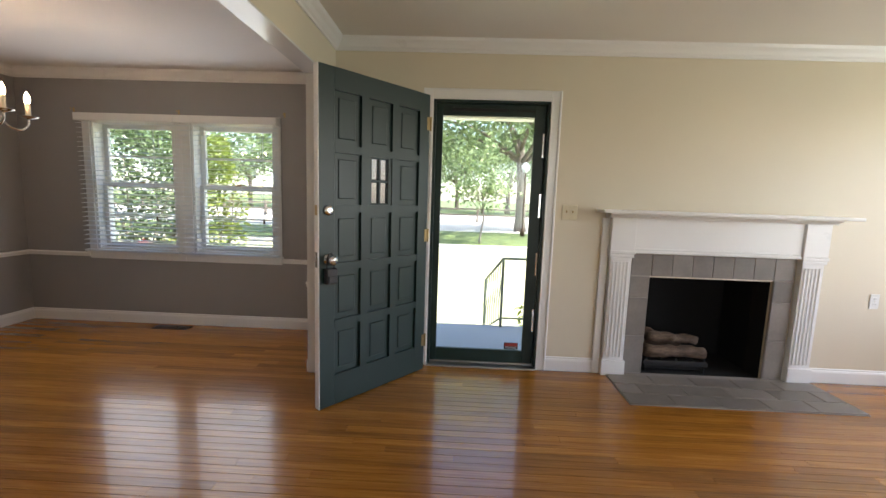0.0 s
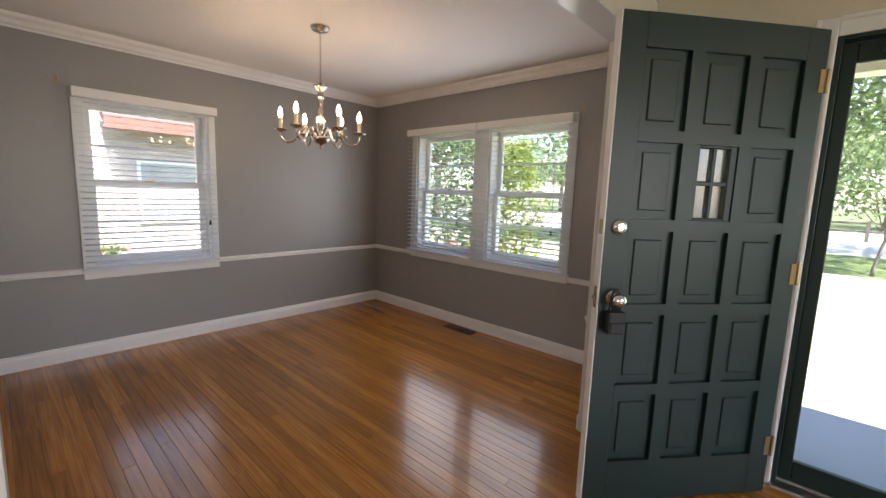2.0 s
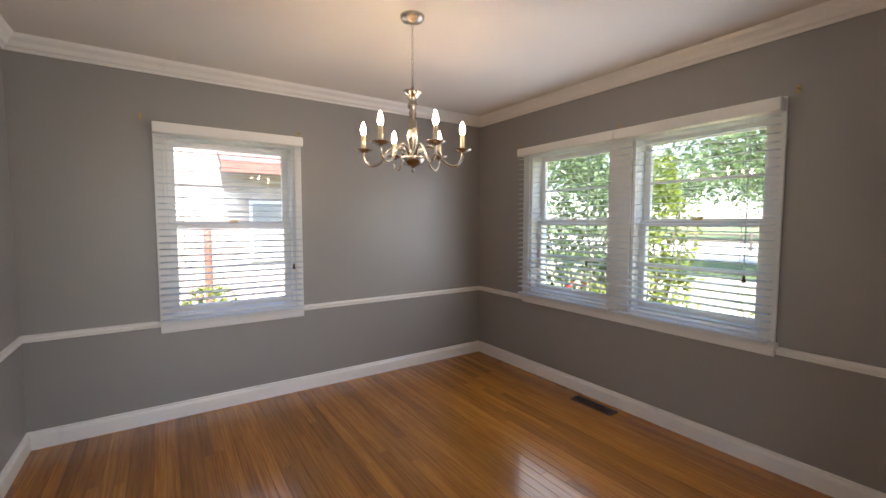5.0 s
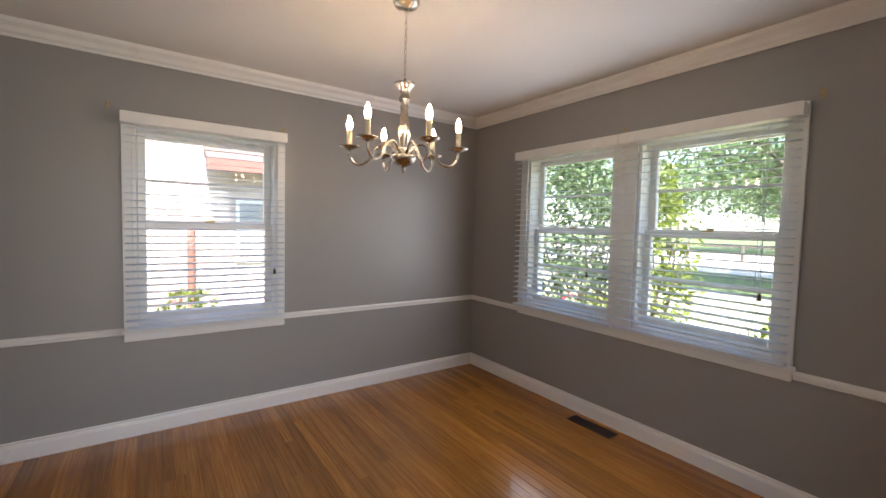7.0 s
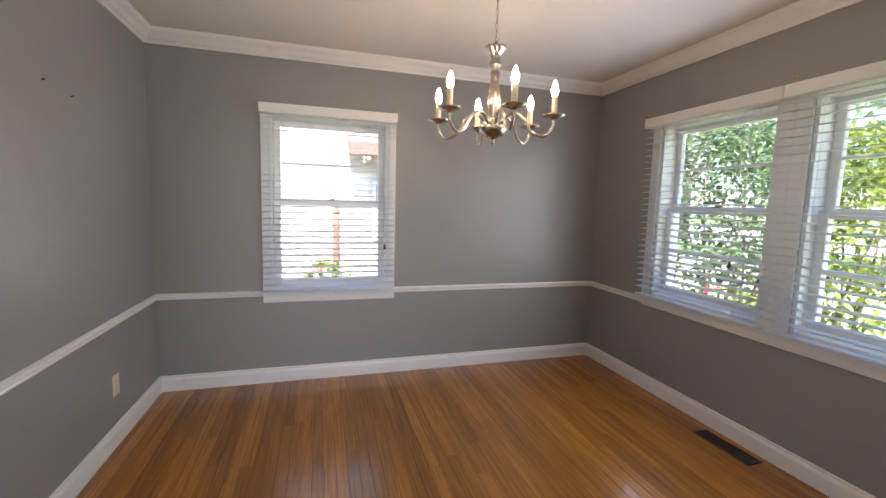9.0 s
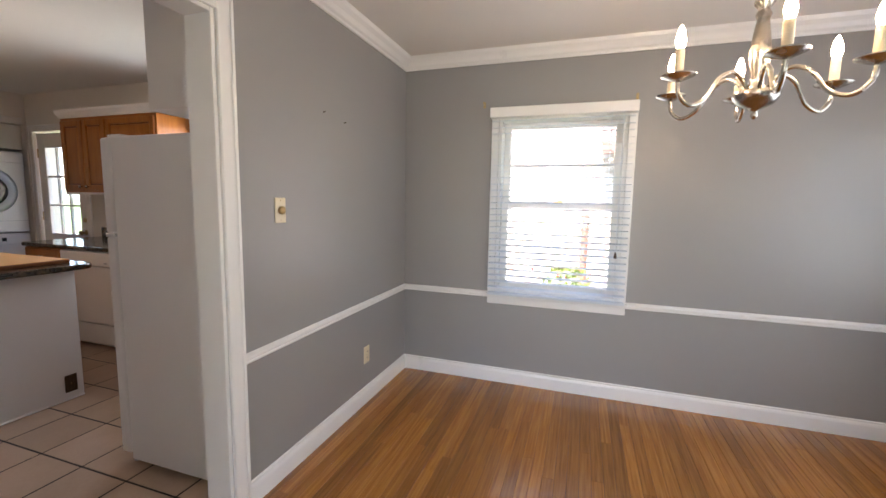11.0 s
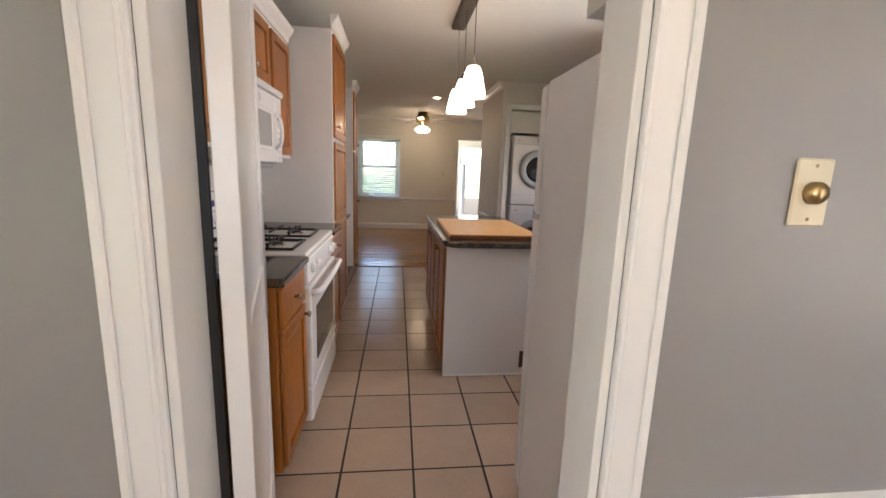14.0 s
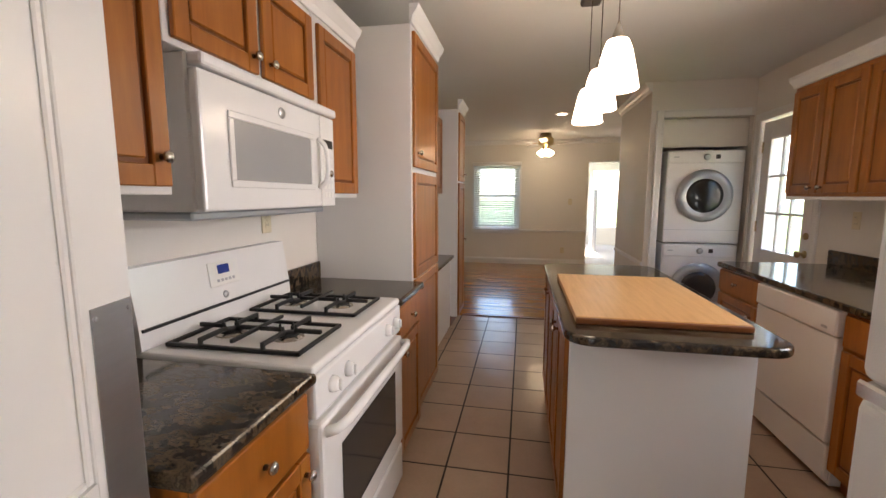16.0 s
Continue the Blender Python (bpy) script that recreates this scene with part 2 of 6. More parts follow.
ASPHALT = mat("asphalt", (0.06, 0.06, 0.06), 0.85, vary=0.12, scale=1.0, bump=0.3, bump_scale=80)
GRASS = mat("lawn", (0.085, 0.12, 0.035), 0.9, vary=0.3, scale=1.2, grain=0.2, grain_scale=14, bump=0.5, bump_scale=40)
BARK = mat("bark", (0.17, 0.14, 0.115), 0.9, vary=0.25, scale=6, stretch=(3, 3, 0.6), bump=0.6, bump_scale=12)
LEAF = mat("tree_leaf", (0.20, 0.27, 0.12), 0.5, vary=0.2, scale=2.0, piece=0.45)
LEAFD = mat("shrub_leaf", (0.10, 0.15, 0.065), 0.35, vary=0.2, scale=3.0, piece=0.5)
LEAFY = mat("light_shrub_leaf", (0.17, 0.22, 0.04), 0.4, vary=0.2, scale=3.0, piece=0.4)
PETAL = mat("red_petal", (0.42, 0.03, 0.05), 0.5, vary=0.1, piece=0.3)
WROUGHT = mat("green_painted_iron", (0.10, 0.14, 0.11), 0.5, vary=0.1, scale=30)
HOUSEBRICK = mat("painted_pale_brick", (0.60, 0.50, 0.45), 0.8, vary=0.10, scale=3, piece=0.12)
SHINGLE = mat("roof_shingle", (0.14, 0.09, 0.08), 0.9, vary=0.2, scale=4, bump=0.4, bump_scale=30)
# pale lawn colour: the glare of sun on the grass is put into it
SUNLITGRASS = mat("lawn_painted_sunlight", (0.33, 0.33, 0.19), 0.9, vary=0.18, scale=0.8, grain=0.15, grain_scale=14, bump=0.4, bump_scale=40)
REDWOOD = mat("red_brown_post", (0.24, 0.10, 0.075), 0.6, vary=0.15, scale=6)

for _k in (LEAF, LEAFD, LEAFY):
    _nt = _k.node_tree
    _t, _m = _nt.nodes.new("ShaderNodeBsdfTranslucent"), _nt.nodes.new("ShaderNodeMixShader")
    _h = next(q for q in _nt.nodes if q.bl_idname == "ShaderNodeHueSaturation")
    _nt.links.new(_h.outputs[0], _t.inputs[0])
    _m.inputs[0].default_value = 0.45
    _nt.links.new(_nt.nodes["Principled BSDF"].outputs[0], _m.inputs[1])
    _nt.links.new(_t.outputs[0], _m.inputs[2])
    _nt.links.new(_m.outputs[0], _nt.nodes["Material Output"].inputs[0])

GLASS = bpy.data.materials.new("window_glass")
GLASS.use_nodes = True
_n, _l = GLASS.node_tree.nodes, GLASS.node_tree.links
_tr, _gl, _mx, _fr = _n.new("ShaderNodeBsdfTransparent"), _n.new("ShaderNodeBsdfGlossy"), _n.new("ShaderNodeMixShader"), _n.new("ShaderNodeLayerWeight")
_gl.inputs["Roughness"].default_value = 0.02
_tr.inputs[0].default_value = (0.94, 0.97, 0.96, 1)
_pw, _ma = _n.new("ShaderNodeMath"), _n.new("ShaderNodeMath")
_pw.operation, _ma.operation = "POWER", "MULTIPLY_ADD"
_pw.inputs[1].default_value, _ma.inputs[1].default_value, _ma.inputs[2].default_value = 5.0, 0.9, 0.035
_fr.inputs[0].default_value = 0.5
_l.new(_fr.outputs["Facing"], _pw.inputs[0])
_l.new(_pw.outputs[0], _ma.inputs[0])
_l.new(_ma.outputs[0], _mx.inputs[0])
_l.new(_tr.outputs[0], _mx.inputs[1])
_l.new(_gl.outputs[0], _mx.inputs[2])
_l.new(_mx.outputs[0], _n["Material Output"].inputs[0])

# ---- mesh tools ----


def box(bm, lo, hi, bevel=0.0, seg=1):
    """A box between two corners, with bevelled edges."""
    lo, hi = [min(a, b) for a, b in zip(lo, hi)], [max(a, b) for a, b in zip(lo, hi)]
    d = [b - a for a, b in zip(lo, hi)]
    made = bmesh.ops.create_cube(bm, size=1, matrix=Matrix.Translation([(a + b) / 2 for a, b in zip(lo, hi)]) @ Matrix.Diagonal((*d, 1)))
    if bevel:
        edges = list({e for v in made["verts"] for e in v.link_edges})
        bmesh.ops.bevel(bm, geom=edges, offset=min(bevel, min(d) * 0.45), segments=seg, affect="EDGES", profile=0.5)
    return bm


def bx(lo, hi, bevel=0.0, seg=1):
    return box(bmesh.new(), lo, hi, bevel, seg)


def rod(bm, a, b, r0, r1=None, seg=12):
    """A round bar from a to b."""
    a, b = Vector(a), Vector(b)
    q = (b - a).to_track_quat("Z", "Y").to_matrix().to_4x4()
    bmesh.ops.create_cone(bm, cap_ends=True, segments=seg, radius1=r0, radius2=r0 if r1 is None else r1, depth=(b - a).length, matrix=Matrix.Translation((a + b) / 2) @ q)
    return bm


def lathe(bm, prof, at, seg=20, m=None):
    """A turned shape: prof is radius and height."""
    rings = []
    for r, z in prof:
        rings.append([bm.verts.new((max(r, 1e-4) * math.cos(2 * math.pi * k / seg), max(r, 1e-4) * math.sin(2 * math.pi * k / seg), z)) for k in range(seg)])
    for p, q in zip(rings, rings[1:]):
        for k in range(seg):
            bm.faces.new((p[k], p[(k + 1) % seg], q[(k + 1) % seg], q[k])).smooth = True
    bm.faces.new(rings[0][::-1])
    bm.faces.new(rings[-1])
    vs = [v for r in rings for v in r]
    bmesh.ops.transform(bm, matrix=Matrix.Translation(at) @ (m or Matrix.Identity(4)), verts=vs)
    return bm


def tube(bm, pts, r, seg=8, r1=None):
    """A bent round bar through pts."""
    pts = [Vector(p) for p in pts]
    rings = []
    for i, p in enumerate(pts):
        d = (pts[min(i + 1, len(pts) - 1)] - pts[max(i - 1, 0)]).normalized()
        u = d.cross(Vector((0.13, 0.31, 0.94))).normalized()
        w = d.cross(u)
        rr = r if r1 is None else r + (r1 - r) * i / (len(pts) - 1)
        rings.append([bm.verts.new(p + rr * (u * math.cos(2 * math.pi * k / seg) + w * math.sin(2 * math.pi * k / seg))) for k in range(seg)])
    for a, b in zip(rings, rings[1:]):
        for k in range(seg):
            bm.faces.new((a[k], a[(k + 1) % seg], b[(k + 1) % seg], b[k])).smooth = True
    bm.faces.new(rings[0][::-1])
    bm.faces.new(rings[-1])
    return bm


def curve_pts(ctrl, n=20):
    """Points on a smooth curve through ctrl."""
    c = [Vector(p) for p in ctrl]
    c = [2 * c[0] - c[1], *c, 2 * c[-1] - c[-2]]
    out = []
    for i in range(1, len(c) - 2):
        for k in range(n // (len(c) - 3) + 1):
            t = k / (n // (len(c) - 3) + 1)
            out.append(0.5 * ((2 * c[i]) + (c[i + 1] - c[i - 1]) * t + (2 * c[i - 1] - 5 * c[i] + 4 * c[i + 1] - c[i + 2]) * t * t + (3 * c[i] - c[i - 1] - 3 * c[i + 1] + c[i + 2]) * t ** 3))
    return [*out, c[-2]]


def sweep(bm, prof, a, b, out):
    """A moulding from a to b: prof is (distance out from the wall, height)."""
    a, b, out = Vector(a), Vector(b), Vector(out)
    r = [[bm.verts.new(p + out * o + Vector((0, 0, z))) for o, z in prof] for p in (a, b)]
    k = len(prof)
    for i in range(k):
        bm.faces.new((r[0][i], r[0][(i + 1) % k], r[1][(i + 1) % k], r[1][i]))
    bm.faces.new(r[0][::-1])
    bm.faces.new(r[1])
    bmesh.ops.recalc_face_normals(bm, faces=bm.faces[:])
    return bm


WORLD = {}


def mesh_of(name, bm, material, smooth=False):
    bmesh.ops.recalc_face_normals(bm, faces=bm.faces[:])
    me = bpy.data.meshes.new(name)
    bm.to_mesh(me)
    bm.free()
    me.materials.append(material)
    if smooth:
        for f in me.polygons:
            f.use_smooth = True
    return me


def part(name, bm, material, parent, label="", smooth=False):
    """Link a bmesh, given in the world's metres, as one mesh under a thing or a part."""
    bm.transform(WORLD[parent].inverted())
    ob = new(name, mesh_of(name, bm, material, smooth))
    ob.parent = parent
    WORLD[ob] = WORLD[parent]
    return tagged(ob, label)


def thing(name, at, label, category, group="", kind=""):
    ob = new(name)
    ob.location = at
    WORLD[ob] = Matrix.Translation(at)
    return tagged(ob, label, category, group, kind)


def solid(name, bm, material, label="", category="", kind="structure", smooth=False):
    """A thing or piece of the setting that is one mesh."""
    ob = new(name, mesh_of(name, bm, material, smooth))
    WORLD[ob] = Matrix.Identity(4)
    return tagged(ob, label, category, "", kind)


def facing(n, o):
    """The frame of an upright face at o: u along it, v up, w out along n."""
    n, v = Vector(n), Vector((0, 0, 1))
    u = v.cross(n)
    return Matrix((( u.x, v.x, n.x, o[0]), (u.y, v.y, n.y, o[1]), (u.z, v.z, n.z, o[2]), (0, 0, 0, 1)))


def on(m, bm):
    bm.transform(m)
    return bm


def wall(name, axis, at, thick, lo, hi, z0, z1, holes, material, label):
    """A wall across axis, with openings (lo, hi, sill, head) cut through it."""
    bm = bmesh.new()
    edges = sorted({lo, hi, *[h[0] for h in holes], *[h[1] for h in holes]})

    def put(a, b, c, d):
        if b - a < 1e-4 or d - c < 1e-4:
            return
        if axis == "x":
            box(bm, (at, a, c), (at + thick, b, d))
        else:
            box(bm, (a, at, c), (b, at + thick, d))
    for a, b in zip(edges, edges[1:]):
        over = [h for h in holes if h[0] <= a + 1e-6 and h[1] >= b - 1e-6]
        if over:
            put(a, b, z0, over[0][2])
            put(a, b, over[0][3], z1)
        else:
            put(a, b, z0, z1)
    return solid(name, bm, material, label, "wall")


CROWN = [(0.0, 0.0), (0.012, 0.0), (0.016, 0.012), (0.03, 0.022), (0.042, 0.045), (0.062, 0.064), (0.070, 0.085), (0.0, 0.085)]
BASE = [(0.0, 0.0), (0.016, 0.0), (0.016, 0.090), (0.012, 0.102), (0.008, 0.107), (0.008, 0.117), (0.0, 0.121)]
CHAIR = [(0.0, 0.0), (0.010, 0.002), (0.014, 0.010), (0.010, 0.016), (0.020, 0.024), (0.020, 0.034), (0.010, 0.042), (0.0, 0.045)]

# ---- structure ----
LIV, DIN, KIT = 2.46, 2.392, 2.48
WWIN = (0.42, 1.26, 0.685, 1.935)
NWIN1, NWIN2 = (-3.345, -2.55, 0.715, 1.945), (-2.39, -1.60, 0.715, 1.945)
wall("wall_west", "x", -4.25, 0.20, -0.36, 3.30, -0.5, 2.6, [WWIN], GRAY, "matte gray painted dining room wall with a window")
wall("wall_north", "y", 3.10, 0.20, -4.05, -0.95, -0.5, 2.6, [NWIN1, NWIN2], GRAY, "matte gray painted dining room wall with two windows")
wall("wall_south", "y", -0.36, 0.06, -4.05, -0.95, 0, 2.6, [(-2.32, -1.585, 0, 2.03)], GRAY, "gray painted dining room wall with a doorway")
wall("wall_east", "x", -0.95, 0.065, -0.36, 3.10, 0, 2.6, [(-0.085, 2.155, 0, 2.15)], GRAY, "gray painted wall with a wide cased opening")
wall("wall_living_west", "x", -0.885, 0.065, -3.5, 2.40, 0, 2.6, [(-0.085, 2.155, 0, 2.15)], CREAM, "cream painted living room wall with a wide opening")
wall("wall_porch_side", "x", -0.885, 0.065, 2.40, 3.30, -0.5, 2.6, [], HOUSEBRICK, "pale painted brick porch side wall")
wall("wall_living_north", "y", 2.40, 0.20, -0.82, 4.5, -0.3, 2.6, [(-0.09, 0.77, 0, 2.05), (1.59, 2.51, 0, 0.78)], CREAM, "cream painted living room wall with the front door")
wall("wall_living_east", "x", 4.5, 0.2, -3.5, 2.60, -0.3, 2.6, [(-0.9, 2.1, 0.7, 2.15)], CREAM, "unseen cream painted living room wall with a bare light opening")
# this opening is made up to go with the south fill lamp
wall("wall_living_south", "y", -3.7, 0.2, -0.82, 4.7, -0.3, 2.6, [(0.9, 2.9, 0.7, 2.15)], CREAM, "unseen cream painted living room wall with a bare light opening")
wall("wall_kitchen_north", "y", -0.42, 0.06, -4.2, -0.90, 0, 2.6, [(-2.32, -1.585, 0, 2.03)], KITCHEN, "off-white kitchen wall with a doorway")
wall("wall_kitchen_east", "x", -0.90, 0.014, -5.30, -0.42, 0, 2.6, [], KITCHEN, "off-white kitchen wall behind the range")
# second opening is unseen, added beside the sink fill lamp
wall("wall_kitchen_west", "x", -4.40, 0.20, -6.0, -0.42, -0.5, 2.6, [(-5.03, -4.20, 0, 2.06), (-2.55, -1.65, 1.08, 2.05)], KITCHEN, "off-white kitchen wall with a glazed door")
wall("wall_closet_front", "y", -5.25, 0.10, -4.20, -3.28, 0, 2.6, [(-4.19, -3.40, 0, 2.14)], KITCHEN, "off-white wall around the laundry closet")
wall("wall_closet_side", "x", -3.36, 0.08, -6.45, -5.25, 0, 2.6, [], KITCHEN, "off-white wall beside the laundry closet")
wall("wall_closet_back", "y", -6.1, 0.10, -4.20, -3.36, 0, 2.6, [], KITCHEN, "off-white back wall of the laundry closet")
wall("wall_den_north", "y", -6.45, 0.10, -4.40, -3.36, 0, 2.6, [], KITCHEN, "off-white wall of the den")
wall("wall_den_east", "x", -0.62, 0.12, -9.20, -5.30, 0, 2.6, [], KITCHEN, "off-white wall of the den")
wall("wall_den_corner", "y", -5.36, 0.06, -0.90, -0.62, 0, 2.6, [], KITCHEN, "off-white short wall of the den")
wall("wall_den_west", "x", -4.52, 0.12, -9.20, -6.35, 0, 2.6, [], KITCHEN, "off-white wall of the den")
wall("wall_den_south", "y", -9.40, 0.20, -5.2, -0.5, -0.3, 2.6, [(-1.95, -1.10, 0.70, 2.0), (-4.08, -3.30, 0, 2.03)], KITCHEN, "off-white den wall with a window and a doorway")
# opening added out of view for the sunroom fill lamp
wall("wall_sunroom_east", "x", -2.7, 0.12, -13.2, -9.40, -0.3, 2.6, [(-12.4, -10.8, 0.7, 2.1)], KITCHEN, "unseen white sunroom wall with an added light opening")
wall("wall_sunroom_west", "x", -5.2, 0.12, -13.2, -9.40, -0.3, 2.6, [], CREAM, "cream sunroom wall")
wall("wall_sunroom_south", "y", -13.3, 0.12, -5.2, -2.6, -0.3, 2.6, [(-4.75, -4.0, 0.5, 2.1)], KITCHEN, "white sunroom wall with a tall window")
solid("ceiling_living", bx((-0.82, -3.5, LIV), (4.5, 2.40, LIV + 0.1)), CEIL, "smooth off-white painted ceiling", "ceiling")
solid("ceiling_dining", bx((-4.05, -0.30, DIN), (-0.95, 3.10, DIN + 0.1)), CEIL, "smooth off-white painted dining ceiling", "ceiling")
solid("ceiling_kitchen", bx((-4.40, -9.20, KIT), (-0.62, -0.42, KIT + 0.1)), CEIL, "smooth off-white painted kitchen ceiling", "ceiling")
solid("ceiling_sunroom", bx((-5.2, -13.2, KIT), (-2.58, -9.40, KIT + 0.1)), CEIL, "white sunroom ceiling", "ceiling")
# unseen slab: east eave blocks the sun, front edge sets the porch shadow
solid("roof", box(bx((-4.6, -10.2, 2.66), (6.2, 3.32, 2.78)), (-5.4, -13.6, 2.66), (-2.4, -10.2, 2.78)), SHINGLE, "unseen low dark roof with eaves set to shape the sunlight", "roof")
solid("porch_soffit", bx((-0.82, 2.60, 2.20), (4.7, 3.30, 2.28)), TRIM, "white painted porch ceiling board", "ceiling")
solid("porch_beam", bx((-0.82, 3.14, 2.06), (4.7, 3.28, 2.20), 0.005), TRIM, "white painted porch beam", "beam")


def lining(name, axis, at, thick, lo, hi, head, t=0.012, material=BEAM):
    """The boards that line an opening in a wall."""
    bm = bmesh.new()
    for a, b, c, d in ((lo, lo + t, 0, head), (hi - t, hi, 0, head), (lo + t, hi - t, head - t, head)):
        if axis == "x":
            box(bm, (at - 0.003, a, c), (at + thick + 0.003, b, d), 0.002)
        else:
            box(bm, (a, at - 0.003, c), (b, at + thick + 0.003, d), 0.002)
    return solid(name, bm, material, "glossy white painted lining of the opening", "trim")


def casing(name, n, o, width, head, w=0.07, top=True, sides=(1, 1)):
    """Moulded door casing on a face: o is the left foot of the opening."""
    m = facing(n, o)
    bm = bmesh.new()
    for k, (a, b) in enumerate(((-w, 0.0), (width, width + w))):
        if sides[k]:
            box(bm, (a, 0, 0), (b, head + (w if top else 0), 0.014), 0.003)
            s = a if k == 0 else b - 0.018
            box(bm, (s, 0, 0.014), (s + 0.018, head + (w if top else 0), 0.022), 0.004)
            s = b - 0.016 if k == 0 else a
            box(bm, (s, 0, 0.014), (s + 0.010, head, 0.018), 0.002)
    if top:
        box(bm, (0, head, 0), (width, head + w, 0.014), 0.003)
        box(bm, (0, head + w - 0.018, 0.014), (width, head + w, 0.022), 0.004)
    return solid(name, on(m, bm), TRIM, "white painted moulded door casing", "trim")


lining("trim_opening", "x", -0.95, 0.13, -0.085, 2.155, 2.15)
lining("trim_kitchen_doorway", "y", -0.42, 0.12, -2.32, -1.585, 2.03, 0.018)
casing("casing_kitchen_doorway", (0, 1, 0), (-1.585, -0.30, 0), 0.735, 2.03, 0.075)
casing("casing_kitchen_side", (0, -1, 0), (-2.32, -0.42, 0), 0.735, 2.03, 0.07)
casing("casing_opening_living", (1, 0, 0), (-0.82, -0.085, 0), 2.235, 2.15, 0.06, False, (1, 0))
casing("casing_front_door", (0, -1, 0), (-0.09, 2.40, 0), 0.86, 2.05, 0.075)
casing("casing_laundry", (0, 1, 0), (-3.40, -5.15, 0), 0.76, 2.14, 0.07, True, (1, 0))


def run(name, prof, z, pieces, label, category):
    bm = bmesh.new()
    for a, b, out in pieces:
        sweep(bm, prof, (*a, z), (*b, z), (*out, 0))
    return solid(name, bm, TRIM, label, category)


run("crown_dining", CROWN, DIN - 0.085, [((-4.05, -0.3), (-4.05, 3.1), (1, 0)), ((-4.05, 3.1), (-0.95, 3.1), (0, -1)), ((-4.05, -0.3), (-0.95, -0.3), (0, 1)), ((-0.95, -0.3), (-0.95, 3.1), (-1, 0))], "white painted crown moulding", "crown moulding")
run("crown_living", CROWN, LIV - 0.085, [((-0.82, 2.4), (4.5, 2.4), (0, -1)), ((-0.82, -3.5), (-0.82, 2.4), (1, 0)), ((4.5, -3.5), (4.5, 2.4), (-1, 0))], "white painted crown moulding", "crown moulding")
run("crown_den", CROWN, KIT - 0.085, [((-3.28, -6.45), (-3.28, -5.15), (1, 0)), ((-4.4, -9.20), (-0.62, -9.20), (0, 1))], "white painted crown moulding", "crown moulding")
run("baseboard_dining", BASE, 0, [((-4.05, -0.3), (-4.05, 3.1), (1, 0)), ((-4.05, 3.1), (-0.95, 3.1), (0, -1)), ((-4.05, -0.3), (-2.396, -0.3), (0, 1)), ((-1.509, -0.3), (-0.95, -0.3), (0, 1)), ((-0.95, -0.3), (-0.95, -0.09), (-1, 0)), ((-0.95, 2.155), (-0.95, 3.1), (-1, 0))], "white painted baseboard", "baseboard")
run("baseboard_living", BASE, 0, [((0.846, 2.4), (1.255, 2.4), (0, -1)), ((2.845, 2.4), (4.5, 2.4), (0, -1)), ((-0.82, 2.4), (-0.166, 2.4), (0, -1)), ((-0.82, -3.5), (-0.82, -0.146), (1, 0)), ((4.5, -3.5), (4.5, 2.4), (-1, 0))], "white painted baseboard", "baseboard")
run("baseboard_den", BASE, 0, [((-3.30, -9.20), (-0.62, -9.20), (0, 1)), ((-4.4, -9.20), (-4.08, -9.20), (0, 1)), ((-3.28, -6.45), (-3.28, -5.15), (1, 0))], "white painted baseboard", "baseboard")
run("chair_rail_dining", CHAIR, 0.652, [((-4.05, -0.3), (-4.05, 0.365), (1, 0)), ((-4.05, 1.315), (-4.05, 3.1), (1, 0)), ((-4.05, 3.1), (-3.42, 3.1), (0, -1)), ((-1.535, 3.1), (-0.95, 3.1), (0, -1)), ((-4.05, -0.3), (-2.396, -0.3), (0, 1)), ((-1.509, -0.3), (-0.95, -0.3), (0, 1)), ((-0.95, 2.155), (-0.95, 3.1), (-1, 0))], "white painted chair rail", "chair rail")
run("chair_rail_den", CHAIR, 0.66, [((-3.30, -9.20), (-2.03, -9.20), (0, 1)), ((-3.28, -6.45), (-3.28, -5.15), (1, 0))], "white painted chair rail", "chair rail")


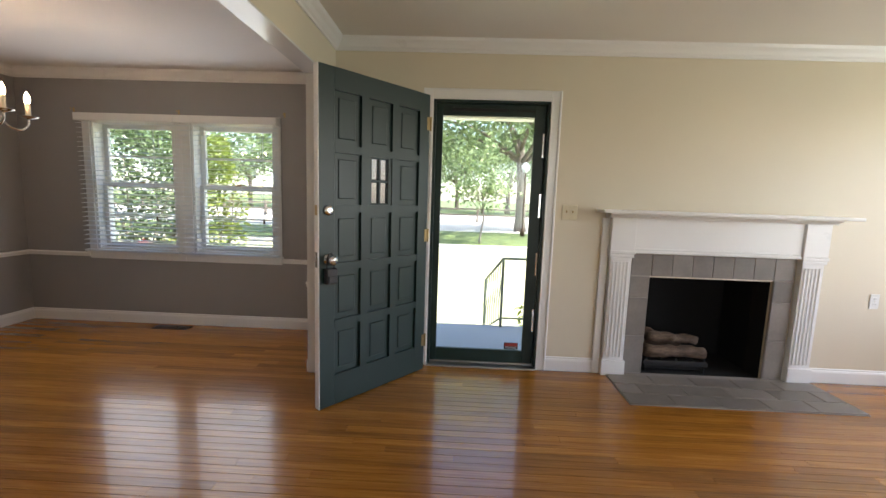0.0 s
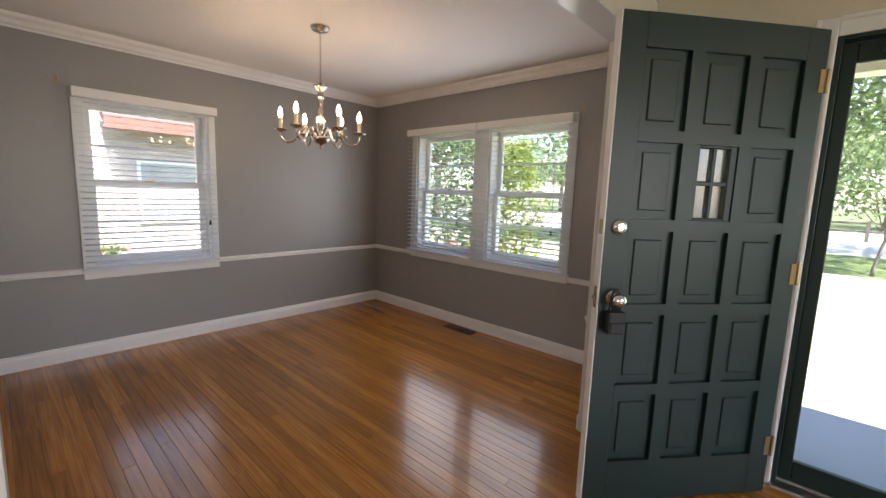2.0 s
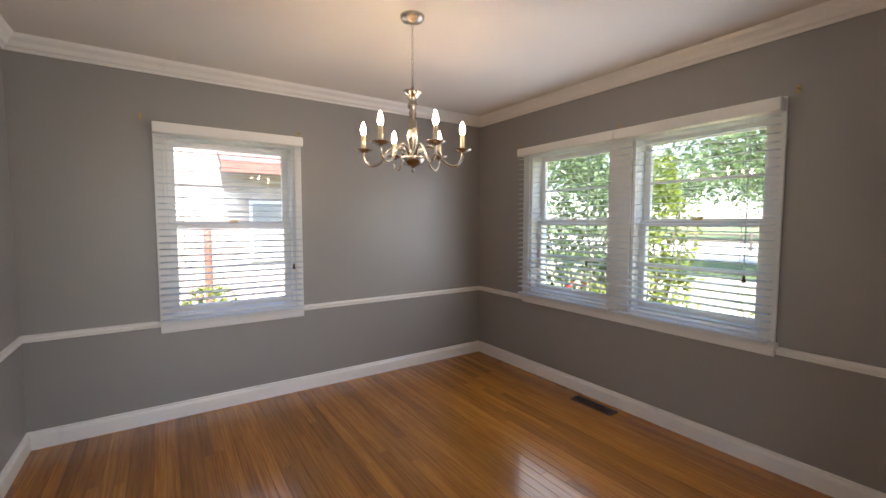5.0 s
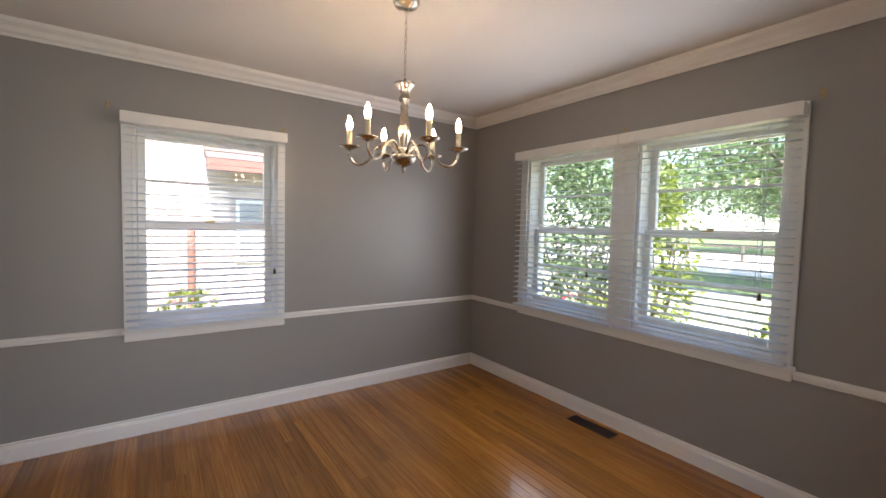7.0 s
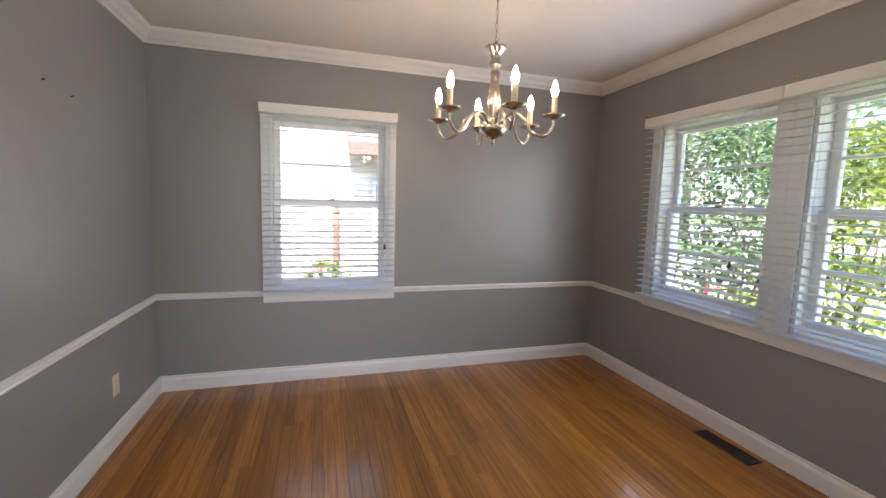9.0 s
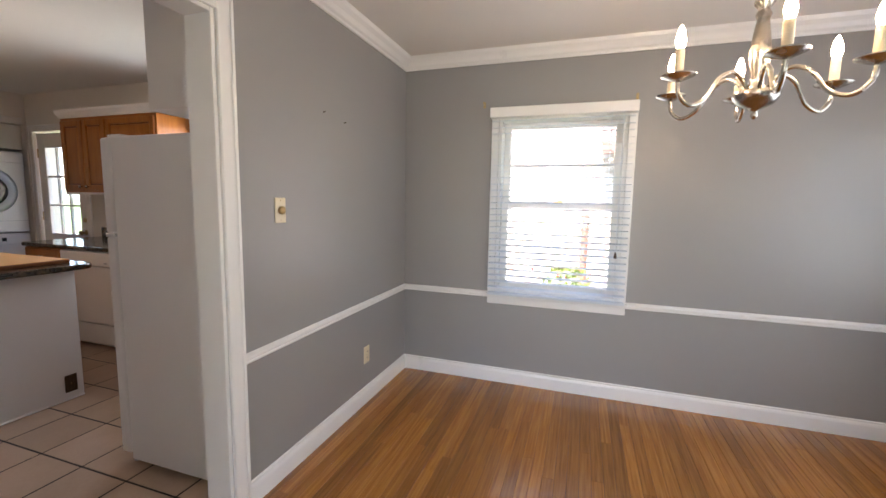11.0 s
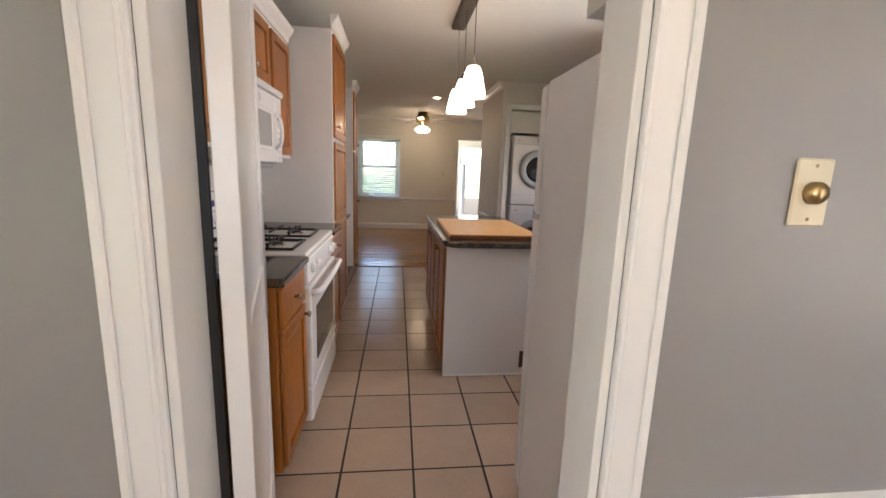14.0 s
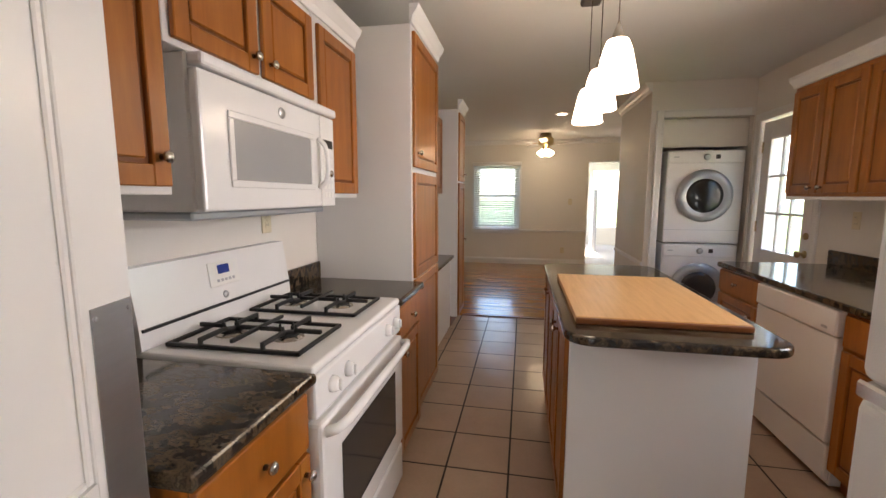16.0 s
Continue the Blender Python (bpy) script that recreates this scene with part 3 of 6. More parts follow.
# ---- windows and blinds ----
def window(name, n, o, width, z0, z1, label, left=0.07, right=0.07):
    """A double-hung window in an opening of a wall; o is the opening's left foot on the room's face."""
    m = facing(n, (o[0], o[1], 0))
    th = thing(name, (o[0], o[1], z0), label, "window", kind="structure")
    bm = bmesh.new()
    for a, b, c, d in ((-left, 0.0, z0, z1 + 0.06), (width, width + right, z0, z1 + 0.06), (0.0, width, z1, z1 + 0.06)):
        box(bm, (a, c, 0), (b, d, 0.016), 0.002)
    part("casing", on(m, bm), TRIM, th)
    bm = bmesh.new()
    for a, b, c, d in ((0, 0.022, z0, z1), (width - 0.022, width, z0, z1), (0.022, width - 0.022, z1 - 0.022, z1), (0.022, width - 0.022, z0, z0 + 0.03)):
        box(bm, (a, c, -0.19), (b, d, -0.001), 0.002)
    part("window_frame", on(m, bm), TRIM, th)
    mid = (z0 + z1) / 2 + 0.02
    for s, (c, d, w) in enumerate(((mid - 0.02, z1 - 0.022, -0.11), (z0 + 0.03, mid + 0.02, -0.07))):
        bm = bmesh.new()
        a, b = 0.022, width - 0.022
        box(bm, (a, c, w - 0.035), (a + 0.045, d, w), 0.004)
        box(bm, (b - 0.045, c, w - 0.035), (b, d, w), 0.004)
        box(bm, (a + 0.045, d - 0.042, w - 0.035), (b - 0.045, d, w), 0.004)
        box(bm, (a + 0.045, c, w - 0.035), (b - 0.045, c + 0.05, w), 0.004)
        box(bm, (a + 0.045, (c + d) / 2 - 0.008, w - 0.03), (b - 0.045, (c + d) / 2 + 0.008, w - 0.004), 0.003)
        sash = part("sash", on(m, bm), TRIM, th)
        for lo, hi in ((c + 0.05, (c + d) / 2 - 0.008), ((c + d) / 2 + 0.008, d - 0.042)):
            pane = part("pane", on(m, bx((a + 0.045, lo, w - 0.02), (b - 0.045, hi, w - 0.016))), GLASS, sash)
            pane.visible_shadow = False
    part("sash_lock", on(m, box(bx((width / 2 - 0.03, mid + 0.02, -0.10), (width / 2 + 0.03, mid + 0.030, -0.075), 0.003), (width / 2 - 0.008, mid + 0.03, -0.095), (width / 2 + 0.03, mid + 0.04, -0.085), 0.003)), BRASS, th, "small brass sash lock")
    part("window_sill", on(m, bx((-left - 0.012, z0 - 0.022, -0.02), (width + right + 0.012, z0 + 0.003, 0.045), 0.006, 2)), TRIM, th)
    part("apron", on(m, bx((-left, z0 - 0.075, 0), (width + right, z0 - 0.022, 0.018), 0.004)), TRIM, th)
    return th


window("window_1", (1, 0, 0), (-4.05, WWIN[0]), 0.84, 0.685, 1.935, "white double-hung wooden window in a gray wall", 0.05, 0.05)
window("window_2", (0, -1, 0), (NWIN1[0], 3.10), 0.795, 0.715, 1.945, "white double-hung window, shrubs outside", 0.07, 0.08)
window("window_3", (0, -1, 0), (NWIN2[0], 3.10), 0.79, 0.715, 1.945, "white double-hung window beside its twin", 0.08, 0.06)
window("window_4", (0, 1, 0), (-1.10, -9.20), 0.85, 0.70, 2.0, "white double-hung window at the end of the den")


def blind(n, o, width, z0, z1, label, pitch=0.043, deep=0.05, tilt=6, cord=0.0):
    """A raised-open horizontal blind hung before a window; o is its left end on the wall's face."""
    m = facing(n, (o[0], o[1], 0))
    th = thing("window_blind", (o[0], o[1], z0), label, "window blind", "dining room blinds")
    part("valance", on(m, bx((-0.012, z1 - 0.055, 0.022), (width + 0.012, z1 + 0.012, 0.095), 0.004)), TRIM, th, "white painted wooden valance")
    z = z1 - 0.075
    one = bmesh.new()
    box(one, (0, -0.0015, -deep / 2), (width, 0.0015, deep / 2), 0.001)
    one.transform(Matrix.Rotation(radians(tilt), 4, "X"))
    me = mesh_of("slat", one, SLAT)
    while z > z0 + 0.05:
        ob = new("slat", me)
        ob.parent = th
        ob.matrix_local = WORLD[th].inverted() @ m @ pose(0, z + random.uniform(-0.001, 0.001), 0.055, random.uniform(-1.5, 1.5), 0, random.uniform(-0.08, 0.08))
        z -= pitch
    part("bottom_rail", on(m, bx((0, z0 + 0.012, 0.03), (width, z0 + 0.03, 0.08), 0.004)), SLAT, th)
    for u in (0.14, width - 0.14):
        bm = bmesh.new()
        rod(bm, (u, z0 + 0.02, 0.031), (u, z1 - 0.05, 0.031), 0.0012, seg=6)
        rod(bm, (u, z0 + 0.02, 0.079), (u, z1 - 0.05, 0.079), 0.0012, seg=6)
        part("ladder_cord", on(m, bm), SLAT, th)
    if cord:
        bm = bmesh.new()
        for u in (-0.004, 0.004):
            rod(bm, (cord + u, z1 - 0.05, 0.086), (cord, z0 + 0.36, 0.088), 0.0012, seg=6)
        part("pull_cord", on(m, bm), SLAT, th)
        part("tassel", on(m, rod(bmesh.new(), (cord, z0 + 0.365, 0.088), (cord, z0 + 0.325, 0.088), 0.005, 0.011, 10)), VENT, th, "small brown wooden cord tassel")
    return th


blind((1, 0, 0), (-4.05, 0.382), 0.913, 0.675, 1.98, "white slatted wooden blind, slats open", cord=0.84)
blind((0, -1, 0), (-3.412, 3.10), 0.912, 0.705, 1.98, "white slatted wooden blind, slats open, before shrubs", tilt=8, cord=0.73)
blind((0, -1, 0), (-2.47, 3.10), 0.915, 0.705, 1.98, "white slatted wooden blind, slats nearly flat", tilt=4, cord=0.80)
b4 = blind((0, 1, 0), (-1.06, -9.20), 0.93, 0.69, 2.04, "white slatted blind, hung over the den window", tilt=42)

for x, y, w in ((-4.05, 0.31, 1), (-4.05, 1.30, 1), (-3.49, 3.10, 0), (-1.50, 3.10, 0), (-2.49, 3.10, 0)):
    th = thing("curtain_bracket", (x, y, 2.03), "small dark metal curtain bracket on the wall", "bracket", "curtain brackets")
    d = (1, 0) if w else (0, -1)
    part("plate", bx((x + d[0] * 0.001 - (0 if w else 0.008), y + d[1] * 0.004 - (0.008 if w else 0), 2.01), (x + d[0] * 0.004 + (0 if w else 0.008), y + (0.008 if w else -0.001), 2.05), 0.001), BRASS, th)
    part("hook", tube(bmesh.new(), curve_pts([(x + d[0] * 0.004, y + d[1] * 0.004, 2.035), (x + d[0] * 0.03, y + d[1] * 0.03, 2.03), (x + d[0] * 0.035, y + d[1] * 0.035, 2.045)], 6), 0.003, 6), BRASS, th)

# ---- front door ----
HINGE, OPEN = (-0.14, 2.315), math.degrees(math.atan2(-0.70, -0.58))
DOOR = pose(HINGE[0], HINGE[1], 0, 0, 0, OPEN)


def front_door():
    """A green door of three by five sunk panels; u runs from the hinge, the room's side is +y."""
    L, H, T = 0.905, 2.03, 0.044
    th = thing("door_1", (HINGE[0], HINGE[1], 0.02), "dark green panelled front door standing wide open", "door", kind="structure")
    us = [0.10 + 0.25 * k for k in range(3)]
    pw = 0.195
    zs = [0.212 + 0.352 * k for k in range(5)]
    ph = 0.305
    bm = bmesh.new()
    box(bm, (0.002, 0, 0.02), (us[0], T, H + 0.02), 0.002)
    box(bm, (us[2] + pw, 0, 0.02), (L - 0.006, T, H + 0.02), 0.002)
    for k in range(2):
        box(bm, (us[k] + pw, 0, 0.02), (us[k + 1], T, H + 0.02))
    for k in range(3):
        zz = [0.02] + [v for z in zs for v in (z, z + ph)] + [H + 0.02]
        for a, b in zip(zz[::2], zz[1::2]):
            box(bm, (us[k], 0.0, a), (us[k] + pw, T, b))
    part("leaf", on(DOOR, bm), GREEN, th)
    for k in range(3):
        for j in range(5):
            u, z = us[k], zs[j]
            if (k, j) == (1, 3):
                bm = bmesh.new()
                box(bm, (u, 0.006, z), (u + 0.03, T - 0.006, z + ph), 0.003)
                box(bm, (u + pw - 0.03, 0.006, z), (u + pw, T - 0.006, z + ph), 0.003)
                box(bm, (u + 0.03, 0.006, z), (u + pw - 0.03, T - 0.006, z + 0.012), 0.003)
                box(bm, (u + 0.03, 0.006, z + ph - 0.012), (u + pw - 0.03, T - 0.006, z + ph), 0.003)
                box(bm, (u + pw / 2 - 0.009, 0.008, z + 0.012), (u + pw / 2 + 0.009, T - 0.008, z + ph - 0.012), 0.003)
                box(bm, (u + 0.03, 0.009, z + ph / 2 - 0.009), (u + pw - 0.03, T - 0.009, z + ph / 2 + 0.009), 0.003)
                grid = part("window_bars", on(DOOR, bm), GREEN, th)
                for a in (0, 1):
                    for b in (0, 1):
                        pane = part("pane", on(DOOR, bx((u + 0.03 + a * (pw / 2 - 0.021), T / 2 - 0.002, z + 0.012 + b * (ph / 2 - 0.003)), (u + pw / 2 - 0.009 + a * (pw / 2 - 0.021), T / 2 + 0.002, z + ph / 2 - 0.009 + b * (ph / 2 - 0.003)))), GLASS, grid)
                        pane.visible_shadow = False
            else:
                bm = bx((u, 0.012, z), (u + pw, T - 0.019, z + ph))
                box(bm, (u + 0.036, 0.008, z + 0.036), (u + pw - 0.036, T - 0.013, z + ph - 0.036), 0.004)
                part("panel", on(DOOR, bm), GREEN, th)
    part("edge_strip", on(DOOR, bx((L - 0.006, 0.0005, 0.02), (L, T - 0.0005, H + 0.02), 0.001)), TRIM, th, "bare white painted edge of the door")
    q = Matrix.Rotation(radians(-90), 4, "X")
    part("deadbolt", on(DOOR, box(lathe(bmesh.new(), [(0.031, 0), (0.031, 0.008), (0.024, 0.014), (0.012, 0.016)], (L - 0.065, T, 1.235), 20, q), (L - 0.085, T + 0.012, 1.229), (L - 0.045, T + 0.026, 1.241), 0.003)), CHROME, th, "round chrome deadbolt")
    part("knob", on(DOOR, lathe(bmesh.new(), [(0.033, 0), (0.033, 0.006), (0.014, 0.012), (0.012, 0.03), (0.026, 0.042), (0.029, 0.055), (0.022, 0.068), (0.004, 0.071)], (L - 0.065, T, 0.945), 20, q)), CHROME, th, "polished chrome door knob")
    bm = bx((L - 0.105, T + 0.008, 0.80), (L - 0.03, T + 0.045, 0.895), 0.008, 2)
    tube(bm, curve_pts([(L - 0.09, T + 0.025, 0.89), (L - 0.088, T + 0.025, 0.955), (L - 0.066, T + 0.025, 0.985), (L - 0.044, T + 0.025, 0.955), (L - 0.042, T + 0.025, 0.89)], 16), 0.005)
    box(bm, (L - 0.095, T + 0.045, 0.812), (L - 0.04, T + 0.05, 0.852), 0.002)
    part("lockbox", on(DOOR, bm), BLACK, th, "black key lockbox hung on the knob")
    bm = bx((L - 0.001, 0.010, 0.90), (L + 0.002, 0.034, 0.99), 0.001)
    box(bm, (L, 0.014, 0.935), (L + 0.012, 0.030, 0.955), 0.004)
    part("latch_plate", on(DOOR, bm), NICKEL, th, "worn metal latch plate")
    part("bolt_plate", on(DOOR, bx((L - 0.001, 0.010, 1.205), (L + 0.002, 0.034, 1.265), 0.001)), BRASS, th, "worn brass bolt plate")
    for z in (0.25, 1.05, 1.85):
        part("hinge", on(DOOR, rod(bx((0.0, T + 0.0004, z - 0.045), (0.03, T + 0.003, z + 0.045)), (-0.004, T + 0.005, z - 0.048), (-0.004, T + 0.005, z + 0.048), 0.006)), BRASS, th, "brass hinge")


front_door()


def storm_door():
    th = thing("door_2", (0.34, 2.47, 0.02), "dark green framed full-glass storm door, closed", "storm door", kind="structure")
    a, b, y0, y1 = -0.07, 0.75, 2.445, 2.475
    bm = bmesh.new()
    box(bm, (a, y0, 0.03), (a + 0.05, y1, 2.03), 0.004)
    box(bm, (b - 0.085, y0, 0.03), (b, y1, 2.03), 0.004)
    box(bm, (a + 0.05, y0, 1.945), (b - 0.085, y1, 2.03), 0.004)
    box(bm, (a + 0.05, y0, 0.03), (b - 0.085, y1, 0.135), 0.004)
    part("frame", bm, GREEN, th)
    pane = part("pane", bx((a + 0.05, 2.458, 0.135), (b - 0.085, 2.462, 1.945)), GLASS, th)
    pane.visible_shadow = False
    bm = bmesh.new()
    for z in (0.3, 0.75, 1.2, 1.65):
        box(bm, (b - 0.02, y0 - 0.004, z), (b - 0.006, y0 - 0.0004, z + 0.18), 0.001)
    part("side_strip", bm, CHROME, th, "worn bright metal side strip")
    closer = part("closer", rod(rod(bmesh.new(), (0.05, 2.425, 1.985), (0.45, 2.425, 1.985), 0.013), (0.45, 2.425, 1.985), (0.66, 2.43, 1.985), 0.005), BLACK, th, "dark tubular door closer")
    st = thing("door_sticker", (0.57, 2.444, 0.15), "small red and black warning sticker on the glass", "sticker")
    part("label", bx((0.525, 2.4560, 0.142), (0.635, 2.4575, 0.195)), BLACK, st)
    part("red_band", bx((0.529, 2.4550, 0.166), (0.631, 2.4562, 0.191)), STICKER, st, "red band with unreadable lines")
    for z in (0.149, 0.157):
        part("text_line", bx((0.535, 2.4552, z), (0.625, 2.4562, z + 0.003)), TRIM, st, "unreadable pale line of print")
    solid("threshold_front", box(bx((-0.09, 2.36, 0.0), (0.77, 2.44, 0.022), 0.006), (-0.09, 2.44, 0.0), (0.77, 2.62, 0.03), 0.004), STEEL, "worn metal door sill", "door sill")
    bm = bmesh.new()
    for lo, hi in ((-0.09, -0.07), (0.752, 0.77)):
        box(bm, (lo, 2.395, 0.022), (hi, 2.60, 2.05), 0.002)
    box(bm, (-0.07, 2.395, 2.032), (0.752, 2.60, 2.05), 0.002)
    solid("jamb_front_door", bm, GREEN, "dark green painted front door jamb", "door jamb")


storm_door()


# ---- fireplace ----
def fireplace():
    c, y = 2.05, 2.40
    th = thing("fireplace_mantel", (c, y, 0), "white painted wooden mantel with fluted pilasters on the wall", "mantel")
    for s in (-1, 1):
        a, b = c + s * 0.79, c + s * 0.61
        lo, hi = min(a, b), max(a, b)
        pil = part("pilaster", bx((lo + 0.012, y - 0.05, 0.13), (hi - 0.012, y, 0.93), 0.002), TRIM, th)
        for k in range(5):
            u = lo + 0.028 + k * 0.0265
            part("flute", bx((u, y - 0.058, 0.16), (u + 0.016, y - 0.0495, 0.90), 0.005, 2), TRIM, pil)
        part("plinth", bx((lo, y - 0.066, 0.0), (hi, y, 0.13), 0.004), TRIM, th)
        part("capital", box(bx((lo, y - 0.062, 0.93), (hi, y, 0.955), 0.004), (lo - 0.006, y - 0.07, 0.955), (hi + 0.006, y, 0.985), 0.006), TRIM, th)
        part("frieze_block", bx((lo, y - 0.062, 0.985), (hi, y, 1.225), 0.003), TRIM, th)
    fz = part("frieze", bx((c - 0.61, y - 0.045, 0.965), (c + 0.61, y, 1.225), 0.002), TRIM, th)
    part("lower_bead", bx((c - 0.61, y - 0.058, 0.965), (c + 0.61, y - 0.0445, 0.985), 0.005), TRIM, fz)
    part("upper_bead", bx((c - 0.61, y - 0.052, 0.992), (c + 0.61, y - 0.0445, 1.004), 0.003), TRIM, fz)
    bm = sweep(bmesh.new(), [(0.0, 0), (0.066, 0), (0.08, 0.016), (0.11, 0.026), (0.11, 0.036), (0, 0.036)], (c - 0.82, y, 1.225), (c + 0.82, y, 1.225), (0, -1, 0))
    part("bed_moulding", bm, TRIM, th)
    part("shelf", bx((c - 0.90, y - 0.185, 1.261), (c + 0.90, y, 1.285), 0.006, 2), TRIM, th)
    part("mantel_return", bx((c - 0.845, y - 0.02, 0.0), (c - 0.79, y, 1.22), 0.003), TRIM, th)
    fb = thing("firebox", (c, y + 0.3, 0), "black sooty fireplace opening", "firebox", kind="structure")
    bm = bmesh.new()
    a, b = 1.59, 2.51
    box(bm, (a - 0.05, y + 0.02, -0.02), (a, y + 0.60, 0.82))
    box(bm, (b, y + 0.02, -0.02), (b + 0.05, y + 0.60, 0.82))
    box(bm, (a, y + 0.55, -0.02), (b, y + 0.60, 0.82))
    box(bm, (a, y + 0.02, 0.781), (b, y + 0.55, 0.82))
    part("lining", bm, SOOT, fb)
    part("floor_slab", bx((a, y - 0.01, -0.02), (b, y + 0.55, 0.004)), SOOT, fb)
    gl = thing("gas_log_set", (1.92, y + 0.2, 0.004), "gray-brown ceramic gas logs on a black grate", "gas logs")
    bm = bmesh.new()
    box(bm, (1.64, y + 0.06, 0.06), (2.14, y + 0.075, 0.10), 0.003)
    for u in (1.66, 1.78, 1.90, 2.02, 2.12):
        rod(bm, (u, y + 0.07, 0.11), (u, y + 0.36, 0.11), 0.008)
    for u, v in ((1.66, 0.08), (2.12, 0.08), (1.66, 0.34), (2.12, 0.34)):
        rod(bm, (u, y + v, 0.004), (u, y + v, 0.11), 0.008)
    part("grate", bm, IRON, gl)
    part("burner_pan", bx((1.66, y + 0.09, 0.02), (2.12, y + 0.32, 0.06), 0.005), IRON, gl)
    for (p, q, r) in (((1.66, 0.12, 0.165), (2.14, 0.13, 0.155), 0.052), ((1.64, 0.26, 0.18), (2.02, 0.30, 0.19), 0.058), ((1.70, 0.17, 0.27), (2.12, 0.22, 0.225), 0.042), ((1.66, 0.28, 0.28), (1.92, 0.16, 0.26), 0.036)):
        bm = bmesh.new()
        a, b = Vector((p[0], y + p[1], p[2])), Vector((q[0], y + q[1], q[2]))
        pts = [a.lerp(b, k / 9) + Vector((0, random.uniform(-0.008, 0.008), random.uniform(-0.008, 0.008))) for k in range(10)]
        tube(bm, pts, r, 12, r * 0.85)
        for v in bm.verts:
            v.co += Vector((noise.noise(v.co * 14), noise.noise(v.co * 14 + Vector((5, 0, 0))), noise.noise(v.co * 14 + Vector((0, 7, 0))))) * 0.012
        part("log", bm, LOG, gl, smooth=True)


fireplace()


def plate(name, n, o, label, category, w=0.07, h=0.115, knob="toggle", material=IVORY):
    """A wall plate for a switch or an outlet, centred on o."""
    m = facing(n, o)
    th = thing(name, o, label, category)
    part("cover", on(m, bx((-w / 2, -h / 2, 0.0005), (w / 2, h / 2, 0.007), 0.003)), material, th)
    if knob == "dial":
        part("dimmer_knob", on(m, lathe(bmesh.new(), [(0.019, 0.007), (0.019, 0.018), (0.016, 0.023), (0.002, 0.024)], (0, 0, 0), 18)), BRASS, th, "round dimmer knob")
    elif knob == "toggle":
        part("toggle", on(m, bx((-0.005, -0.002, 0.006), (0.005, 0.016, 0.018), 0.002)), material, th)
    elif knob == "double":
        for u in (-0.023, 0.023):
            part("toggle", on(m, bx((u - 0.005, -0.002, 0.006), (u + 0.005, 0.016, 0.018), 0.002)), BRASS, th)
    else:
        for v in (-0.02, 0.02):
            bm = bx((-0.015, v - 0.014, 0.006), (0.015, v + 0.014, 0.0095), 0.005)
            part("socket", on(m, bm), material, th)
            for u in (-0.006, 0.006):
                part("slot", on(m, bx((u - 0.001, v - 0.004, 0.009), (u + 0.001, v + 0.005, 0.0099))), BLACK, th)
    for v in ((-0.045, 0.045) if knob != "outlet" else (0,)):
        part("screw", on(m, lathe(bmesh.new(), [(0.003, 0.0065), (0.003, 0.008), (0.001, 0.0085)], (0, v, 0), 8)), BRASS, th)
    return th


plate("light_switch", (0, -1, 0), (0.955, 2.40, 1.25), "ivory double light switch beside the front door", "light switch", 0.115, 0.115, "double")
plate("dimmer_switch", (0, 1, 0), (-2.64, -0.30, 1.295), "ivory plate with a round dimmer knob on gray wall", "light switch", knob="dial")
plate("wall_outlet", (0, 1, 0), (-3.43, -0.30, 0.335), "ivory wall outlet low on the gray wall", "outlet", knob="outlet")
plate("wall_outlet", (0, -1, 0), (3.27, 2.40, 0.66), "white wall outlet beside the fireplace", "outlet", knob="outlet", material=PLASTIC)
plate("wall_outlet", (-1, 0, 0), (-0.90, -2.35, 1.26), "ivory outlet above the range", "outlet", knob="outlet")
plate("wall_outlet", (1, 0, 0), (-4.20, -3.78, 1.22), "ivory outlet above the counter", "outlet", knob="outlet")
plate("light_switch", (0, 1, 0), (-2.97, -9.20, 1.27), "ivory light switch beside the den doorway", "light switch")
plate("wall_outlet", (0, 1, 0), (-2.85, -9.20, 0.3), "ivory outlet low on the den wall", "outlet", knob="outlet")
for x, z in ((-2.99, 1.80), (-3.19, 1.78)):
    th = thing("nail", (x, -0.30, z), "small dark nail in the gray wall", "nail", "nails in the wall")
    part("shank", rod(bmesh.new(), (x, -0.302, z), (x, -0.288, z + 0.003), 0.003, seg=8), VENT, th)


def floor_vent(x0, x1, y0, y1, label):
    th = thing("floor_vent", ((x0 + x1) / 2, (y0 + y1) / 2, 0), label, "floor vent")
    # flat black sheet painted for the unlit duct below the louvers
    part("well", bx((x0 + 0.012, y0 + 0.012, 0.0005), (x1 - 0.012, y1 - 0.012, 0.002)), BLACK, th)
    bm = bmesh.new()
    box(bm, (x0, y0, 0.0005), (x1, y0 + 0.014, 0.006), 0.002)
    box(bm, (x0, y1 - 0.014, 0.0005), (x1, y1, 0.006), 0.002)
    box(bm, (x0, y0 + 0.014, 0.0005), (x0 + 0.014, y1 - 0.014, 0.006), 0.002)
    box(bm, (x1 - 0.014, y0 + 0.014, 0.0005), (x1, y1 - 0.014, 0.006), 0.002)
    box(bm, ((x0 + x1) / 2 - 0.006, y0 + 0.014, 0.001), ((x0 + x1) / 2 + 0.006, y1 - 0.014, 0.005))
    part("frame", bm, VENT, th)
    n = 16
    for k in range(n):
        u = x0 + 0.018 + (x1 - x0 - 0.036) * k / n
        part("louver", bx((u, y0 + 0.014, 0.0022), (u + 0.007, y1 - 0.014, 0.0042)), VENT, th)
    return th


dv = floor_vent(-2.74, -2.40, 2.93, 3.04, "brown metal floor vent set in the oak floor")
dv.location.z = 0.012
floor_vent(-3.46, -3.16, -3.62, -3.50, "dark metal floor vent in the tile floor")


